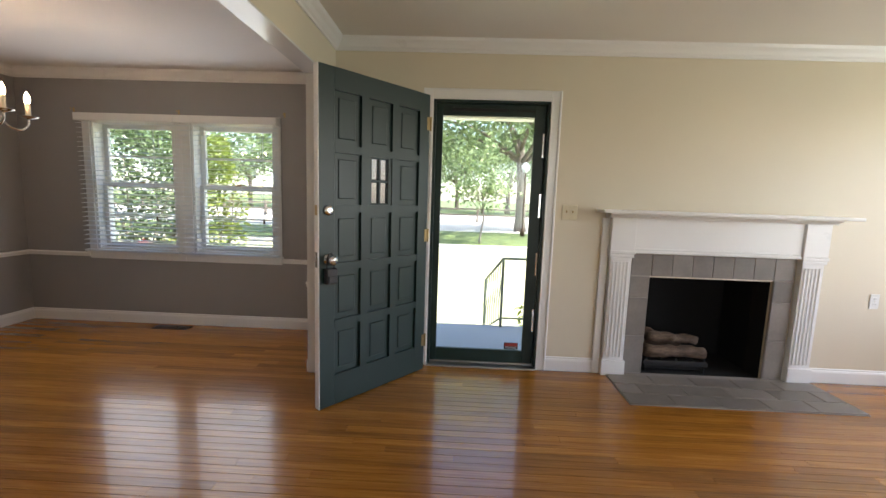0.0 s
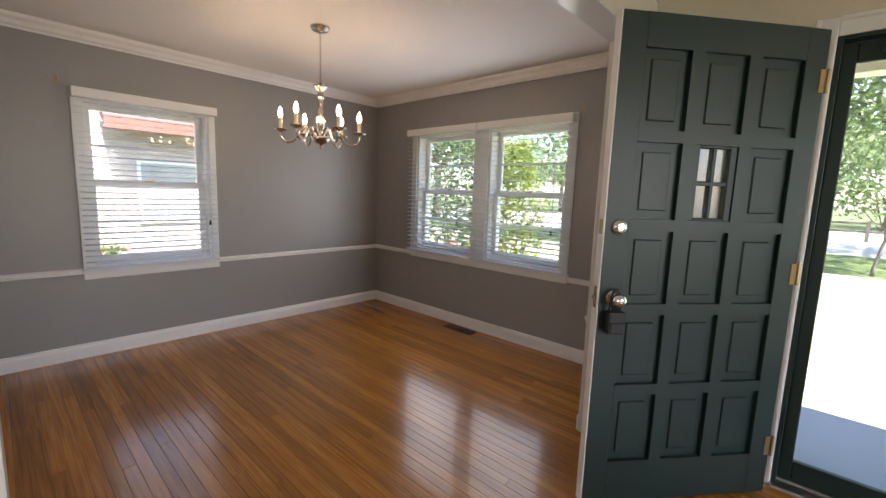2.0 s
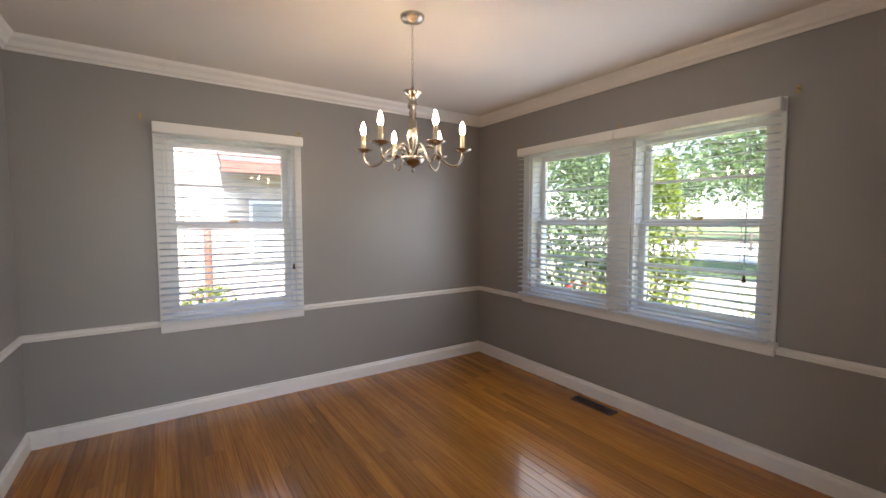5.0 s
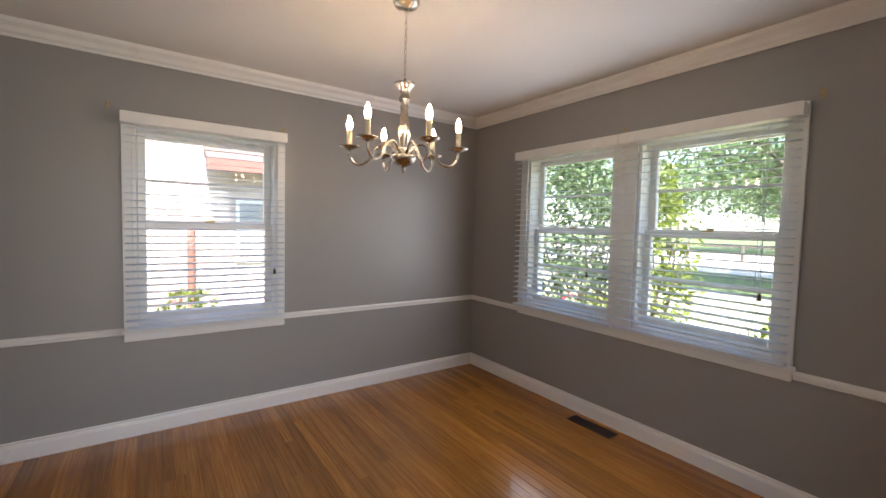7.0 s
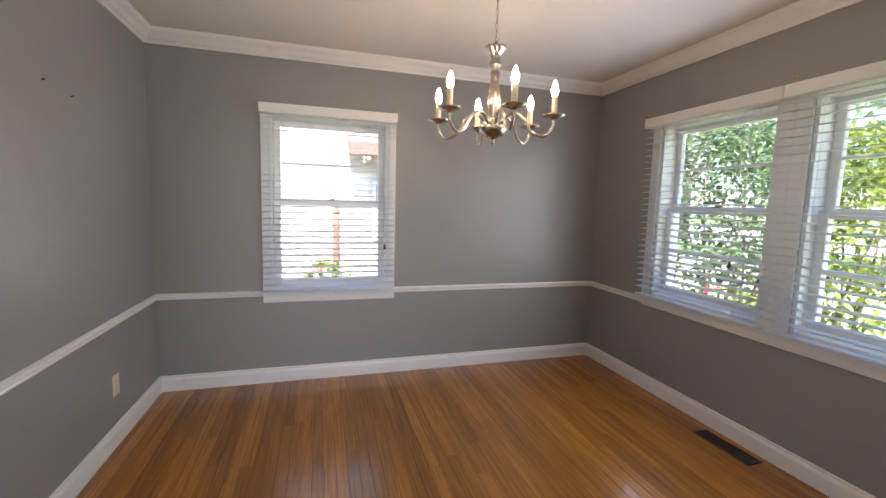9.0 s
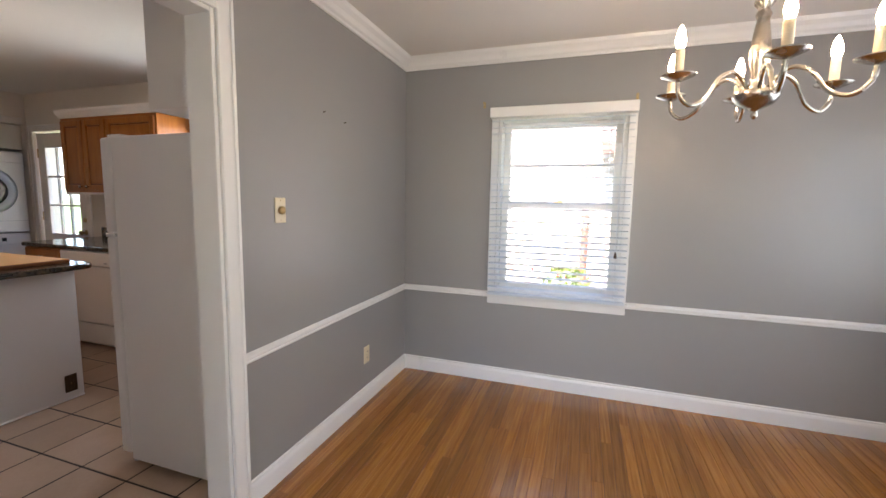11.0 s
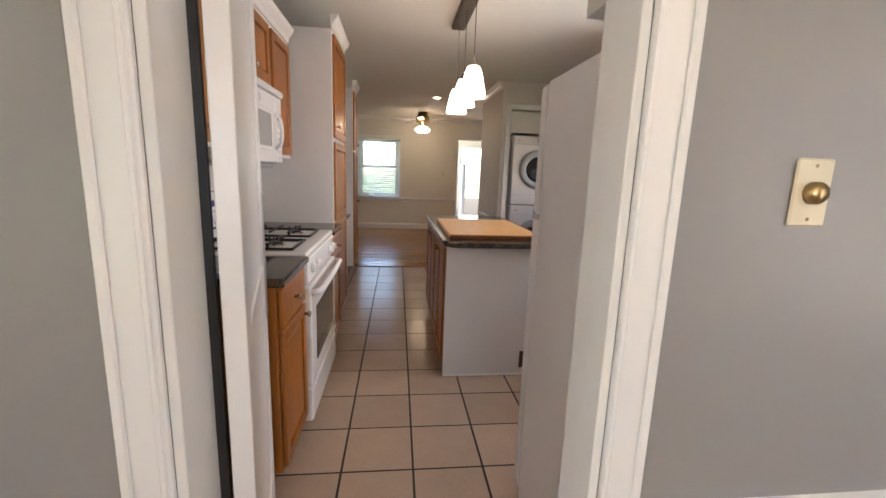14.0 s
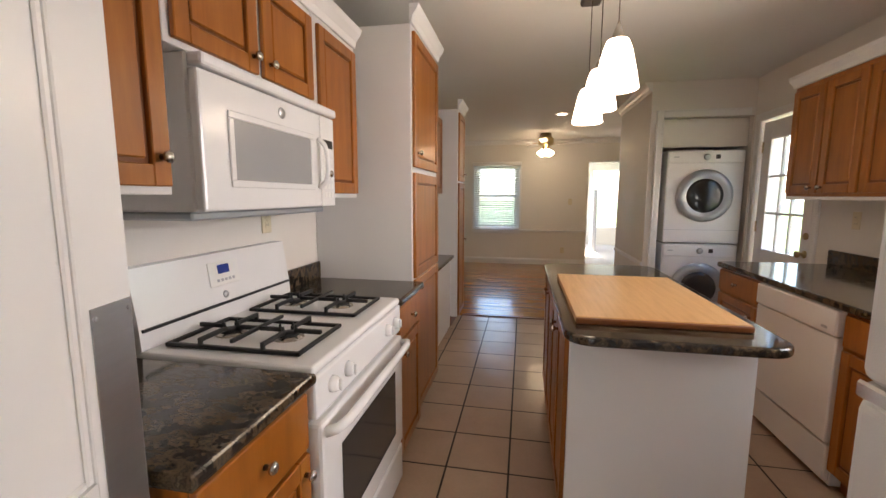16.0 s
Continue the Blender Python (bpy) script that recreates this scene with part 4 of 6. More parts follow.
# ---- chandelier ----
def chandelier(cx, cy):
    th = thing("chandelier", (cx, cy, DIN), "brushed nickel chandelier with six lit candle bulbs hung from the ceiling", "chandelier")
    part("canopy", lathe(bmesh.new(), [(0.062, 0.0), (0.062, -0.006), (0.052, -0.022), (0.022, -0.034), (0.006, -0.038)], (cx, cy, DIN), 24), NICKEL, th)
    bm = bmesh.new()
    z = DIN - 0.036
    k = 0
    while z > 2.035:
        d = Vector((0.006, 0, 0)) if k % 2 else Vector((0, 0.006, 0))
        loop = [Vector((cx, cy, z - 0.016)) + d * math.cos(t) + Vector((0, 0, 0.017)) * math.sin(t) for t in [2 * math.pi * j / 10 for j in range(11)]]
        tube(bm, loop, 0.0016, 5)
        z -= 0.029
        k += 1
    part("chain", bm, NICKEL, th)
    prof = [(0.006, 2.045), (0.012, 2.03), (0.048, 2.022), (0.044, 2.012), (0.026, 1.992), (0.018, 1.972), (0.026, 1.955), (0.026, 1.945), (0.014, 1.93), (0.021, 1.915), (0.016, 1.90), (0.022, 1.86), (0.028, 1.81), (0.026, 1.77), (0.017, 1.735), (0.016, 1.71), (0.03, 1.70), (0.02, 1.692)]
    part("column", lathe(bmesh.new(), [(r, z) for r, z in prof[::-1]], (cx, cy, 0), 24), NICKEL, th)
    part("bowl", lathe(bmesh.new(), [(0.004, 1.612), (0.011, 1.622), (0.007, 1.634), (0.018, 1.642), (0.046, 1.655), (0.060, 1.675), (0.062, 1.692), (0.02, 1.70)], (cx, cy, 0), 24), NICKEL, th)
    for j in range(6):
        t = radians(60 * j + 54.5)
        u = Vector((math.cos(t), math.sin(t), 0))
        c = Vector((cx, cy, 0))
        Z = Vector((0, 0, 1))
        arm = part("arm", tube(bmesh.new(), curve_pts([c + u * 0.03 + Z * 1.70, c + u * 0.075 + Z * 1.745, c + u * 0.125 + Z * 1.725, c + u * 0.165 + Z * 1.665, c + u * 0.215 + Z * 1.645, c + u * 0.25 + Z * 1.675, c + u * 0.255 + Z * 1.715], 28), 0.0065, 8), NICKEL, th)
        e = c + u * 0.255
        part("drip_pan", lathe(bmesh.new(), [(0.008, 1.71), (0.02, 1.715), (0.046, 1.726), (0.048, 1.73), (0.02, 1.724), (0.012, 1.73)], e, 18), NICKEL, arm)
        part("candle", lathe(bmesh.new(), [(0.0125, 1.725), (0.0125, 1.80), (0.010, 1.804)], e, 14), CANDLE, arm)
        part("bulb", lathe(bmesh.new(), [(0.008, 1.803), (0.0125, 1.815), (0.0145, 1.828), (0.010, 1.850), (0.004, 1.866), (0.001, 1.870)], e, 14), BULB, arm, "glowing flame-shaped bulb")


chandelier(-2.612, 1.488)


# ---- kitchen ----
def swing_door():
    """The white kitchen door, swung back into the kitchen; its face looks west."""
    th = thing("door_3", (-1.60, -0.44, 0.01), "white painted swing door standing open into the kitchen", "door", kind="structure")
    m = facing((-1, 0, 0), (-1.629, -0.405, 0)) @ pose(0, 0, 0, 0, 14.5, 0)
    L, H, T = 0.755, 2.0, 0.04
    bm = bmesh.new()
    z = [0.012, 0.22, 0.86, 0.98, H - 0.12, H]
    box(bm, (0, z[0], 0), (0.10, H, T), 0.002)
    box(bm, (L - 0.10, z[0], 0), (L, H, T), 0.002)
    for a, b in ((z[0], z[1]), (z[2], z[3]), (z[4], z[5])):
        box(bm, (0.10, a, 0), (L - 0.10, b, T))
    part("leaf", on(m, bm), TRIM, th)
    for a, b in ((z[1], z[2]), (z[3], z[4])):
        bm = bx((0.10, a, 0.008), (L - 0.10, b, T - 0.008))
        for p, q, r, s in ((0.10, 0.112, a, b), (L - 0.112, L - 0.10, a, b), (0.112, L - 0.112, a, a + 0.012), (0.112, L - 0.112, b - 0.012, b)):
            box(bm, (p, r, T - 0.009), (q, s, T - 0.003), 0.003)
        part("panel", on(m, bm), TRIM, th)
    # black strip added to paint the shade between door and jamb
    part("edge_seal", bx((-1.619, -0.418, 0.02), (-1.6035, -0.410, 2.0)), BLACK, th, "black strip standing in for shade in the hinge gap")
    pl = part("push_plate", on(m, bx((L - 0.085, 0.79, T + 0.0003), (L - 0.005, 1.22, T + 0.0025), 0.001)), STEEL, th, "brushed steel push plate with four screws")
    for u in (L - 0.078, L - 0.013):
        for v in (0.805, 1.205):
            part("screw", on(m, lathe(bmesh.new(), [(0.004, T + 0.002), (0.003, T + 0.0045), (0.001, T + 0.005)], (u, v, 0), 8)), STEEL, pl)


swing_door()


def front(m, u0, u1, v0, v1, parent, knob=None, drawer=False, deep=0.019):
    """A framed maple cabinet door or drawer front with a turned knob."""
    f = 0.052 if not drawer else 0.0
    bm = bmesh.new()
    if drawer:
        box(bm, (u0, v0, 0.0015), (u1, v1, deep), 0.005, 2)
    else:
        box(bm, (u0, v0, 0.0015), (u0 + f, v1, deep), 0.003)
        box(bm, (u1 - f, v0, 0.0015), (u1, v1, deep), 0.003)
        box(bm, (u0 + f, v0, 0.0015), (u1 - f, v0 + f, deep), 0.003)
        box(bm, (u0 + f, v1 - f, 0.0015), (u1 - f, v1, deep), 0.003)
    d = part("drawer_front" if drawer else "door", on(m, bm), MAPLE, parent)
    if not drawer:
        # shade of the recess is painted in with the darker maple
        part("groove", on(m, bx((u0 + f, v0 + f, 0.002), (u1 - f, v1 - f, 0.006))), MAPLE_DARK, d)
        part("panel", on(m, bx((u0 + f + 0.012, v0 + f + 0.012, 0.005), (u1 - f - 0.012, v1 - f - 0.012, 0.0135), 0.006)), MAPLE, d)
    if knob:
        part("knob", on(m, lathe(bmesh.new(), [(0.007, deep), (0.006, deep + 0.012), (0.014, deep + 0.018), (0.015, deep + 0.025), (0.009, deep + 0.03), (0.001, deep + 0.031)], (knob[0], knob[1], 0), 14)), NICKEL, d, "brushed nickel knob")
    return d


def cabinet(name, n, o, width, z0, z1, depth, doors, label, kick=0.0, body=CABWHITE):
    """A cabinet unit; o is its left foot on the front plane; doors are (u0, u1, v0, v1, knob, drawer)."""
    m = facing(n, (o[0], o[1], 0))
    th = thing(name, (o[0], o[1], z0), label, "cabinet")
    part("body", on(m, bx((0.0005, z0 + kick, -depth), (width - 0.0005, z1, 0), 0.002)), body, th)
    if kick:
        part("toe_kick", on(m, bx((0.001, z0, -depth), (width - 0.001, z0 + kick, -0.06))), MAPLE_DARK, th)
    for u0, u1, v0, v1, k, dr in doors:
        front(m, u0, u1, v0, v1, th, k, dr)
    return th


W = (-1, 0, 0)
# run along the east wall: u runs to the south from the given end
cabinet("base_cabinet", W, (-1.50, -1.18), 0.417, 0.0, 0.868, 0.59, [(0.015, 0.40, 0.70, 0.855, (0.205, 0.775), True), (0.015, 0.40, 0.115, 0.685, (0.37, 0.64), False)], "honey maple base cabinet with a drawer beside the range", 0.1, MAPLE)
cabinet("base_cabinet", W, (-1.50, -2.405), 0.41, 0.0, 0.868, 0.59, [(0.015, 0.395, 0.70, 0.855, (0.21, 0.775), True), (0.015, 0.395, 0.115, 0.685, (0.06, 0.62), False)], "narrow honey maple base cabinet by the pantry", 0.1, MAPLE)
cabinet("wall_cabinet", W, (-1.19, -1.14), 0.40, 1.375, 2.12, 0.285, [(0.02, 0.385, 1.395, 2.09, (0.355, 1.465), False)], "white framed wall cabinet with one maple door")
cabinet("wall_cabinet", W, (-1.19, -1.545), 0.745, 1.75, 2.12, 0.285, [(0.02, 0.36, 1.765, 2.09, (0.33, 1.815), False), (0.39, 0.725, 1.765, 2.09, (0.42, 1.815), False)], "white framed cabinet with two maple doors above the microwave")
cabinet("wall_cabinet", W, (-1.19, -2.295), 0.44, 1.365, 2.12, 0.285, [(0.03, 0.42, 1.385, 2.09, (0.06, 1.47), False)], "white framed wall cabinet beside the pantry")
cabinet("pantry_cabinet", W, (-1.47, -2.82), 0.65, 0.0, 2.26, 0.565, [(0.02, 0.63, 0.11, 0.905, (0.06, 0.86), False), (0.02, 0.63, 0.915, 1.50, None, False), (0.02, 0.63, 1.53, 2.23, (0.07, 1.61), False)], "tall white pantry with maple doors", 0.1)
cabinet("tall_cabinet", W, (-1.40, -4.86), 0.42, 0.0, 2.24, 0.495, [(0.02, 0.40, 0.11, 1.51, (0.35, 0.9), False), (0.02, 0.40, 1.53, 2.21, (0.35, 1.61), False)], "tall white cabinet with maple doors at the den", 0.1)
cabinet("wall_cabinet", W, (-1.23, -3.49), 1.36, 1.38, 2.16, 0.325, [(0.02, 0.67, 1.40, 2.13, (0.63, 1.48), False), (0.69, 1.34, 1.40, 2.13, (0.73, 1.52), False)], "white framed wall cabinet above the desk nook")


def crown_run(name, x, y0, y1, z, label, side=0.0):
    pr = [(0.0, 0.0), (0.010, 0.0), (0.016, 0.03), (0.04, 0.06), (0.05, 0.085), (0.0, 0.085)]
    bm = sweep(bmesh.new(), pr, (x, y0, z), (x, y1, z), (-1, 0, 0))
    return solid(name, bm, TRIM, label, "cabinet moulding", "")


crown_run("cabinet_moulding", -1.19, -1.13, -2.735, 2.122, "white crown moulding along the wall cabinets")
crown_run("cabinet_moulding", -1.47, -2.80, -3.49, 2.262, "white crown moulding on the pantry")
crown_run("cabinet_moulding", -1.40, -4.84, -5.30, 2.242, "white crown moulding on the tall cabinet")


def slab(name, x0, x1, y0, y1, z0, z1, label, r=0.0, corners=()):
    """A granite worktop with eased edges; r rounds the corners that are named."""
    bm = bmesh.new()
    pts = []
    for cx, cy, sx, sy, a0 in ((x1, y1, 1, 1, 0), (x0, y1, -1, 1, 90), (x0, y0, -1, -1, 180), (x1, y0, 1, -1, 270)):
        if (sx, sy) in corners:
            for k in range(9):
                t = radians(a0 + 90 * k / 8)
                pts.append((cx - sx * r + r * math.cos(t), cy - sy * r + r * math.sin(t)))
        else:
            pts.append((cx, cy))
    f = bm.faces.new([bm.verts.new((x, y, z0)) for x, y in pts])
    ex = bmesh.ops.extrude_face_region(bm, geom=[f])
    top = [v for v in ex["geom"] if isinstance(v, bmesh.types.BMVert)]
    bmesh.ops.translate(bm, verts=top, vec=(0, 0, z1 - z0))
    edges = [e for e in bm.edges if abs(e.verts[0].co.z - e.verts[1].co.z) < 1e-6]
    bmesh.ops.bevel(bm, geom=edges, offset=0.011, segments=3, affect="EDGES", profile=0.5)
    th = thing(name, ((x0 + x1) / 2, (y0 + y1) / 2, z0), label, "countertop")
    part("slab", bm, GRANITE, th)
    return th


st = slab("countertop", -1.535, -0.902, -1.598, -1.17, 0.870, 0.905, "polished brown granite countertop beside the range")
part("backsplash", bx((-0.925, -1.598, 0.9055), (-0.9025, -1.17, 1.0), 0.004), GRANITE, st)
st = slab("countertop", -1.535, -0.902, -2.818, -2.404, 0.870, 0.905, "polished brown granite countertop between range and pantry")
part("backsplash", bx((-0.925, -2.816, 0.9055), (-0.9025, -2.404, 1.0), 0.004), GRANITE, st)
slab("desk_counter", -1.37, -0.902, -4.858, -3.482, 0.73, 0.765, "gray-brown granite desk counter in the nook")
cabinet("desk_cabinet", W, (-1.33, -3.485), 1.37, 0.0, 0.728, 0.02, [], "white panel closing the space under the desk")


def kitchen_range():
    y0, y1, xf, xb = -2.40, -1.602, -1.52, -0.905
    th = thing("kitchen_range", ((xf + xb) / 2, (y0 + y1) / 2, 0), "white gas range with black grates and an oven", "range")
    part("body", bx((xf + 0.035, y0 + 0.002, 0.03), (xb, y1 - 0.002, 0.885), 0.004), ENAMEL, th)
    part("cooktop", bx((xf - 0.005, y0, 0.885), (xb, y1, 0.915), 0.012, 3), ENAMEL, th)
    m = facing(W, (xf, y1, 0))
    Wd = y1 - y0
    d = part("oven_door", on(m, bx((0.012, 0.235, -0.034), (Wd - 0.012, 0.745, 0.018), 0.012, 2)), ENAMEL, th)
    part("oven_window", on(m, bx((0.13, 0.33, 0.0185), (Wd - 0.13, 0.62, 0.021), 0.004)), GLASSDARK, d, "smoked oven window")
    hb = tube(bmesh.new(), [(0.03, 0.715, 0.018), (0.045, 0.722, 0.05), (0.09, 0.725, 0.062), (Wd / 2, 0.727, 0.066), (Wd - 0.09, 0.725, 0.062), (Wd - 0.045, 0.722, 0.05), (Wd - 0.03, 0.715, 0.018)], 0.016, 10)
    part("handle", on(m, hb), ENAMEL, d)
    part("drawer", on(m, bx((0.012, 0.045, -0.034), (Wd - 0.012, 0.222, 0.016), 0.012, 2)), ENAMEL, th)
    part("control_panel", on(m, bx((0.004, 0.76, -0.034), (Wd - 0.004, 0.884, 0.008), 0.008, 2)), ENAMEL, th)
    for u in (0.10, 0.21, 0.60, 0.70):
        k = lathe(bmesh.new(), [(0.025, 0.008), (0.024, 0.02), (0.019, 0.03), (0.017, 0.032)], (u, 0.825, 0), 20)
        box(k, (u - 0.005, 0.807, 0.03), (u + 0.005, 0.843, 0.042), 0.003)
        part("knob", on(m, k), ENAMEL, th)
    bm = sweep(bmesh.new(), [(0.0, 0.0), (0.075, 0.0), (0.07, 0.07), (0.045, 0.245), (0.0, 0.245)], (xb, y0 + 0.002, 0.916), (xb, y1 - 0.002, 0.916), (-1, 0, 0))
    back = part("backguard", bm, ENAMEL, th)
    mb = facing(W, (xb - 0.0735, y1, 0.916))
    part("vent_slot", on(mb, bx((0.01, 0.055, -0.004), (Wd - 0.01, 0.064, 0.0055))), BLACK, back, "dark vent slot")
    mt = mb @ pose(0, 0.065, -0.001, -8.2, 0, 0)
    part("clock_panel", on(mt, bx((0.30, 0.06, 0.0005), (0.46, 0.15, 0.004), 0.003)), PLASTIC, back)
    part("clock_display", on(mt, bx((0.345, 0.105, 0.004), (0.405, 0.138, 0.006), 0.002)), DISPLAY, back, "dark blue clock display")
    for k in range(5):
        part("button", on(mt, bx((0.335 + k * 0.02, 0.075, 0.004), (0.348 + k * 0.02, 0.086, 0.006), 0.002)), GRAYPLASTIC, back)
    part("badge", on(mt, lathe(bmesh.new(), [(0.014, 0), (0.012, 0.004), (0.002, 0.005)], (0.37, 0.025, 0), 16)), STEEL, back, "small oval metal badge")
    for yy in (y1 - 0.20, y0 + 0.20):
        gr = bmesh.new()
        x0, x1, a, b = xf + 0.075, xb - 0.105, yy - 0.135, yy + 0.135
        zt = 0.950
        for p, q in (((x0, a), (x1, a)), ((x1, a), (x1, b)), ((x1, b), (x0, b)), ((x0, b), (x0, a))):
            box(gr, (min(p[0], q[0]) - 0.006, min(p[1], q[1]) - 0.007, 0.916), (max(p[0], q[0]) + 0.007, max(p[1], q[1]) + 0.007, 0.928), 0.002)
        box(gr, ((x0 + x1) / 2 - 0.006, a, zt - 0.012), ((x0 + x1) / 2 + 0.006, b, zt), 0.002)
        for cx in (x0 + (x1 - x0) * 0.26, x0 + (x1 - x0) * 0.74):
            for t in range(4):
                u = Vector((math.cos(math.pi / 2 * t), math.sin(math.pi / 2 * t), 0))
                far = 0.11 if t % 2 == 0 else 0.133
                p, q = Vector((cx, yy, zt)) + u * 0.028, Vector((cx, yy, zt)) + u * far
                box(gr, (min(p.x, q.x) - 0.006, min(p.y, q.y) - 0.006, zt - 0.014), (max(p.x, q.x) + 0.006, max(p.y, q.y) + 0.006, zt), 0.002)
                rod(gr, p - Vector((0, 0, 0.012)), p + Vector((0, 0, 0.012)), 0.006, 0.003, 8)
            for yb in (a, b):
                box(gr, (cx - 0.006, yb - 0.006, 0.918), (cx + 0.006, yb + 0.006, zt), 0.002)
        part("grate", gr, IRON, th, "black cast iron grate")
        part("burner_tray", bx((x0 + 0.008, a + 0.008, 0.9155), (x1 - 0.008, b - 0.008, 0.9175)), ENAMEL, th)
        for cx in (x0 + (x1 - x0) * 0.26, x0 + (x1 - x0) * 0.74):
            bu = part("burner", lathe(bmesh.new(), [(0.05, 0.917), (0.048, 0.924), (0.036, 0.928)], (cx, yy, 0), 20), NICKEL, th)
            part("burner_cap", lathe(bmesh.new(), [(0.036, 0.927), (0.034, 0.934), (0.01, 0.936)], (cx, yy, 0), 20), IRON, bu)


kitchen_range()


def microwave():
    y0, y1, xf = -2.405, -1.61, -1.22
    th = thing("microwave", (-1.07, -2.03, 1.352), "white over-range microwave with a pale window", "microwave")
    part("body", bx((xf + 0.03, y0, 1.36), (-0.905, y1, 1.783), 0.006), ENAMEL, th)
    part("base", bx((xf + 0.05, y0 + 0.01, 1.335), (-0.91, y1 - 0.01, 1.36), 0.006), GRAYPLASTIC, th)
    m = facing(W, (xf, y1, 0)) @ Matrix.Diagonal((1.046, 1, 1, 1))
    part("top_vent", on(m, bx((0, 1.745, -0.03), (0.76, 1.781, 0.02), 0.010, 2)), ENAMEL, th)
    d = part("door", on(m, bx((0.0, 1.362, -0.029), (0.64, 1.742, 0.004), 0.008, 2)), ENAMEL, th)
    bm = bmesh.new()
    for a, b, c, e in ((0.10, 0.575, 1.43, 1.452), (0.10, 0.575, 1.63, 1.652), (0.10, 0.122, 1.452, 1.63), (0.553, 0.575, 1.452, 1.63)):
        box(bm, (a, c, 0.004), (b, e, 0.010), 0.003)
    part("window_rim", on(m, bm), ENAMEL, d)
    part("window", on(m, bx((0.122, 1.452, 0.004), (0.553, 1.63, 0.006))), MWGLASS, d, "pale gray mesh window")
    part("handle", on(m, tube(bmesh.new(), curve_pts([(0.615, 1.44, 0.004), (0.618, 1.47, 0.035), (0.618, 1.54, 0.045), (0.618, 1.61, 0.035), (0.615, 1.64, 0.004)], 16), 0.010, 8)), ENAMEL, d)
    cp = part("control_panel", on(m, bx((0.643, 1.362, -0.029), (0.76, 1.742, 0.004), 0.006, 2)), ENAMEL, th)
    part("display", on(m, bx((0.665, 1.61, 0.004), (0.74, 1.645, 0.006))), BLACK, cp, "small black display")
    for r in range(5):
        for c in range(3):
            part("button", on(m, bx((0.663 + 0.028 * c, 1.40 + 0.036 * r, 0.004), (0.683 + 0.028 * c, 1.422 + 0.036 * r, 0.0055), 0.001)), PLASTIC, cp)
    part("badge", on(m, lathe(bmesh.new(), [(0.020, 0.0035), (0.018, 0.007), (0.002, 0.008)], (0.37, 1.695, 0), 20)), STEEL, d, "small oval metal badge")
    return th


microwave().location.z -= 0.033


def island():
    E = (1, 0, 0)
    x0, x1, y0, y1 = -2.86, -2.25, -3.56, -2.15
    th = thing("island_cabinet", ((x0 + x1) / 2, (y0 + y1) / 2, 0), "kitchen island with white end panel and maple doors", "kitchen island")
    part("body", bx((x0, y0, 0.09), (x1 - 0.002, y1 - 0.014, 0.868), 0.002), MAPLE, th)
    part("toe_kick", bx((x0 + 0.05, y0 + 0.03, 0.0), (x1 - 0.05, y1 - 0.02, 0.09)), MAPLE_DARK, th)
    part("end_panel", bx((x0 - 0.004, y1 - 0.0135, 0.0), (x1 + 0.002, y1, 0.868), 0.002), CABWHITE, th, "plain white end panel")
    part("base_trim", bx((x0 - 0.004, y1 + 0.0005, 0.0), (x1 + 0.002, y1 + 0.010, 0.012), 0.004), TRIM, th)
    m = facing(E, (x1 - 0.002, y0, 0))
    n = 4
    w = (y1 - y0 - 0.03) / n
    for k in range(n):
        front(m, 0.01 + k * w, 0.01 + (k + 1) * w - 0.012, 0.11, 0.845, th, (0.01 + (k + (0.12 if k % 2 else 0.83)) * w, 0.79))
    s = slab("island_countertop", -2.935, -2.22, -3.63, -2.03, 0.870, 0.905, "polished brown granite island top with rounded corners", 0.09, ((1, 1), (-1, 1), (1, -1), (-1, -1)))
    bd = thing("cutting_board", (-2.565, -2.67, 0.9055), "large pale wooden board lying on the island", "cutting board")
    part("board", bx((-2.86, -3.07, 0.9055), (-2.27, -2.19, 0.930), 0.004, 2), BUTCHER, bd)
    part("front_cleat", bx((-2.86, -2.1895, 0.9055), (-2.27, -2.175, 0.928), 0.004), MAPLE_DARK, bd, "darker front edge strip")
    plate("wall_outlet", (0, 1, 0), (-2.79, y1 + 0.0005, 0.11), "dark outlet low on the island end", "outlet", knob="outlet", material=VENT)


island()


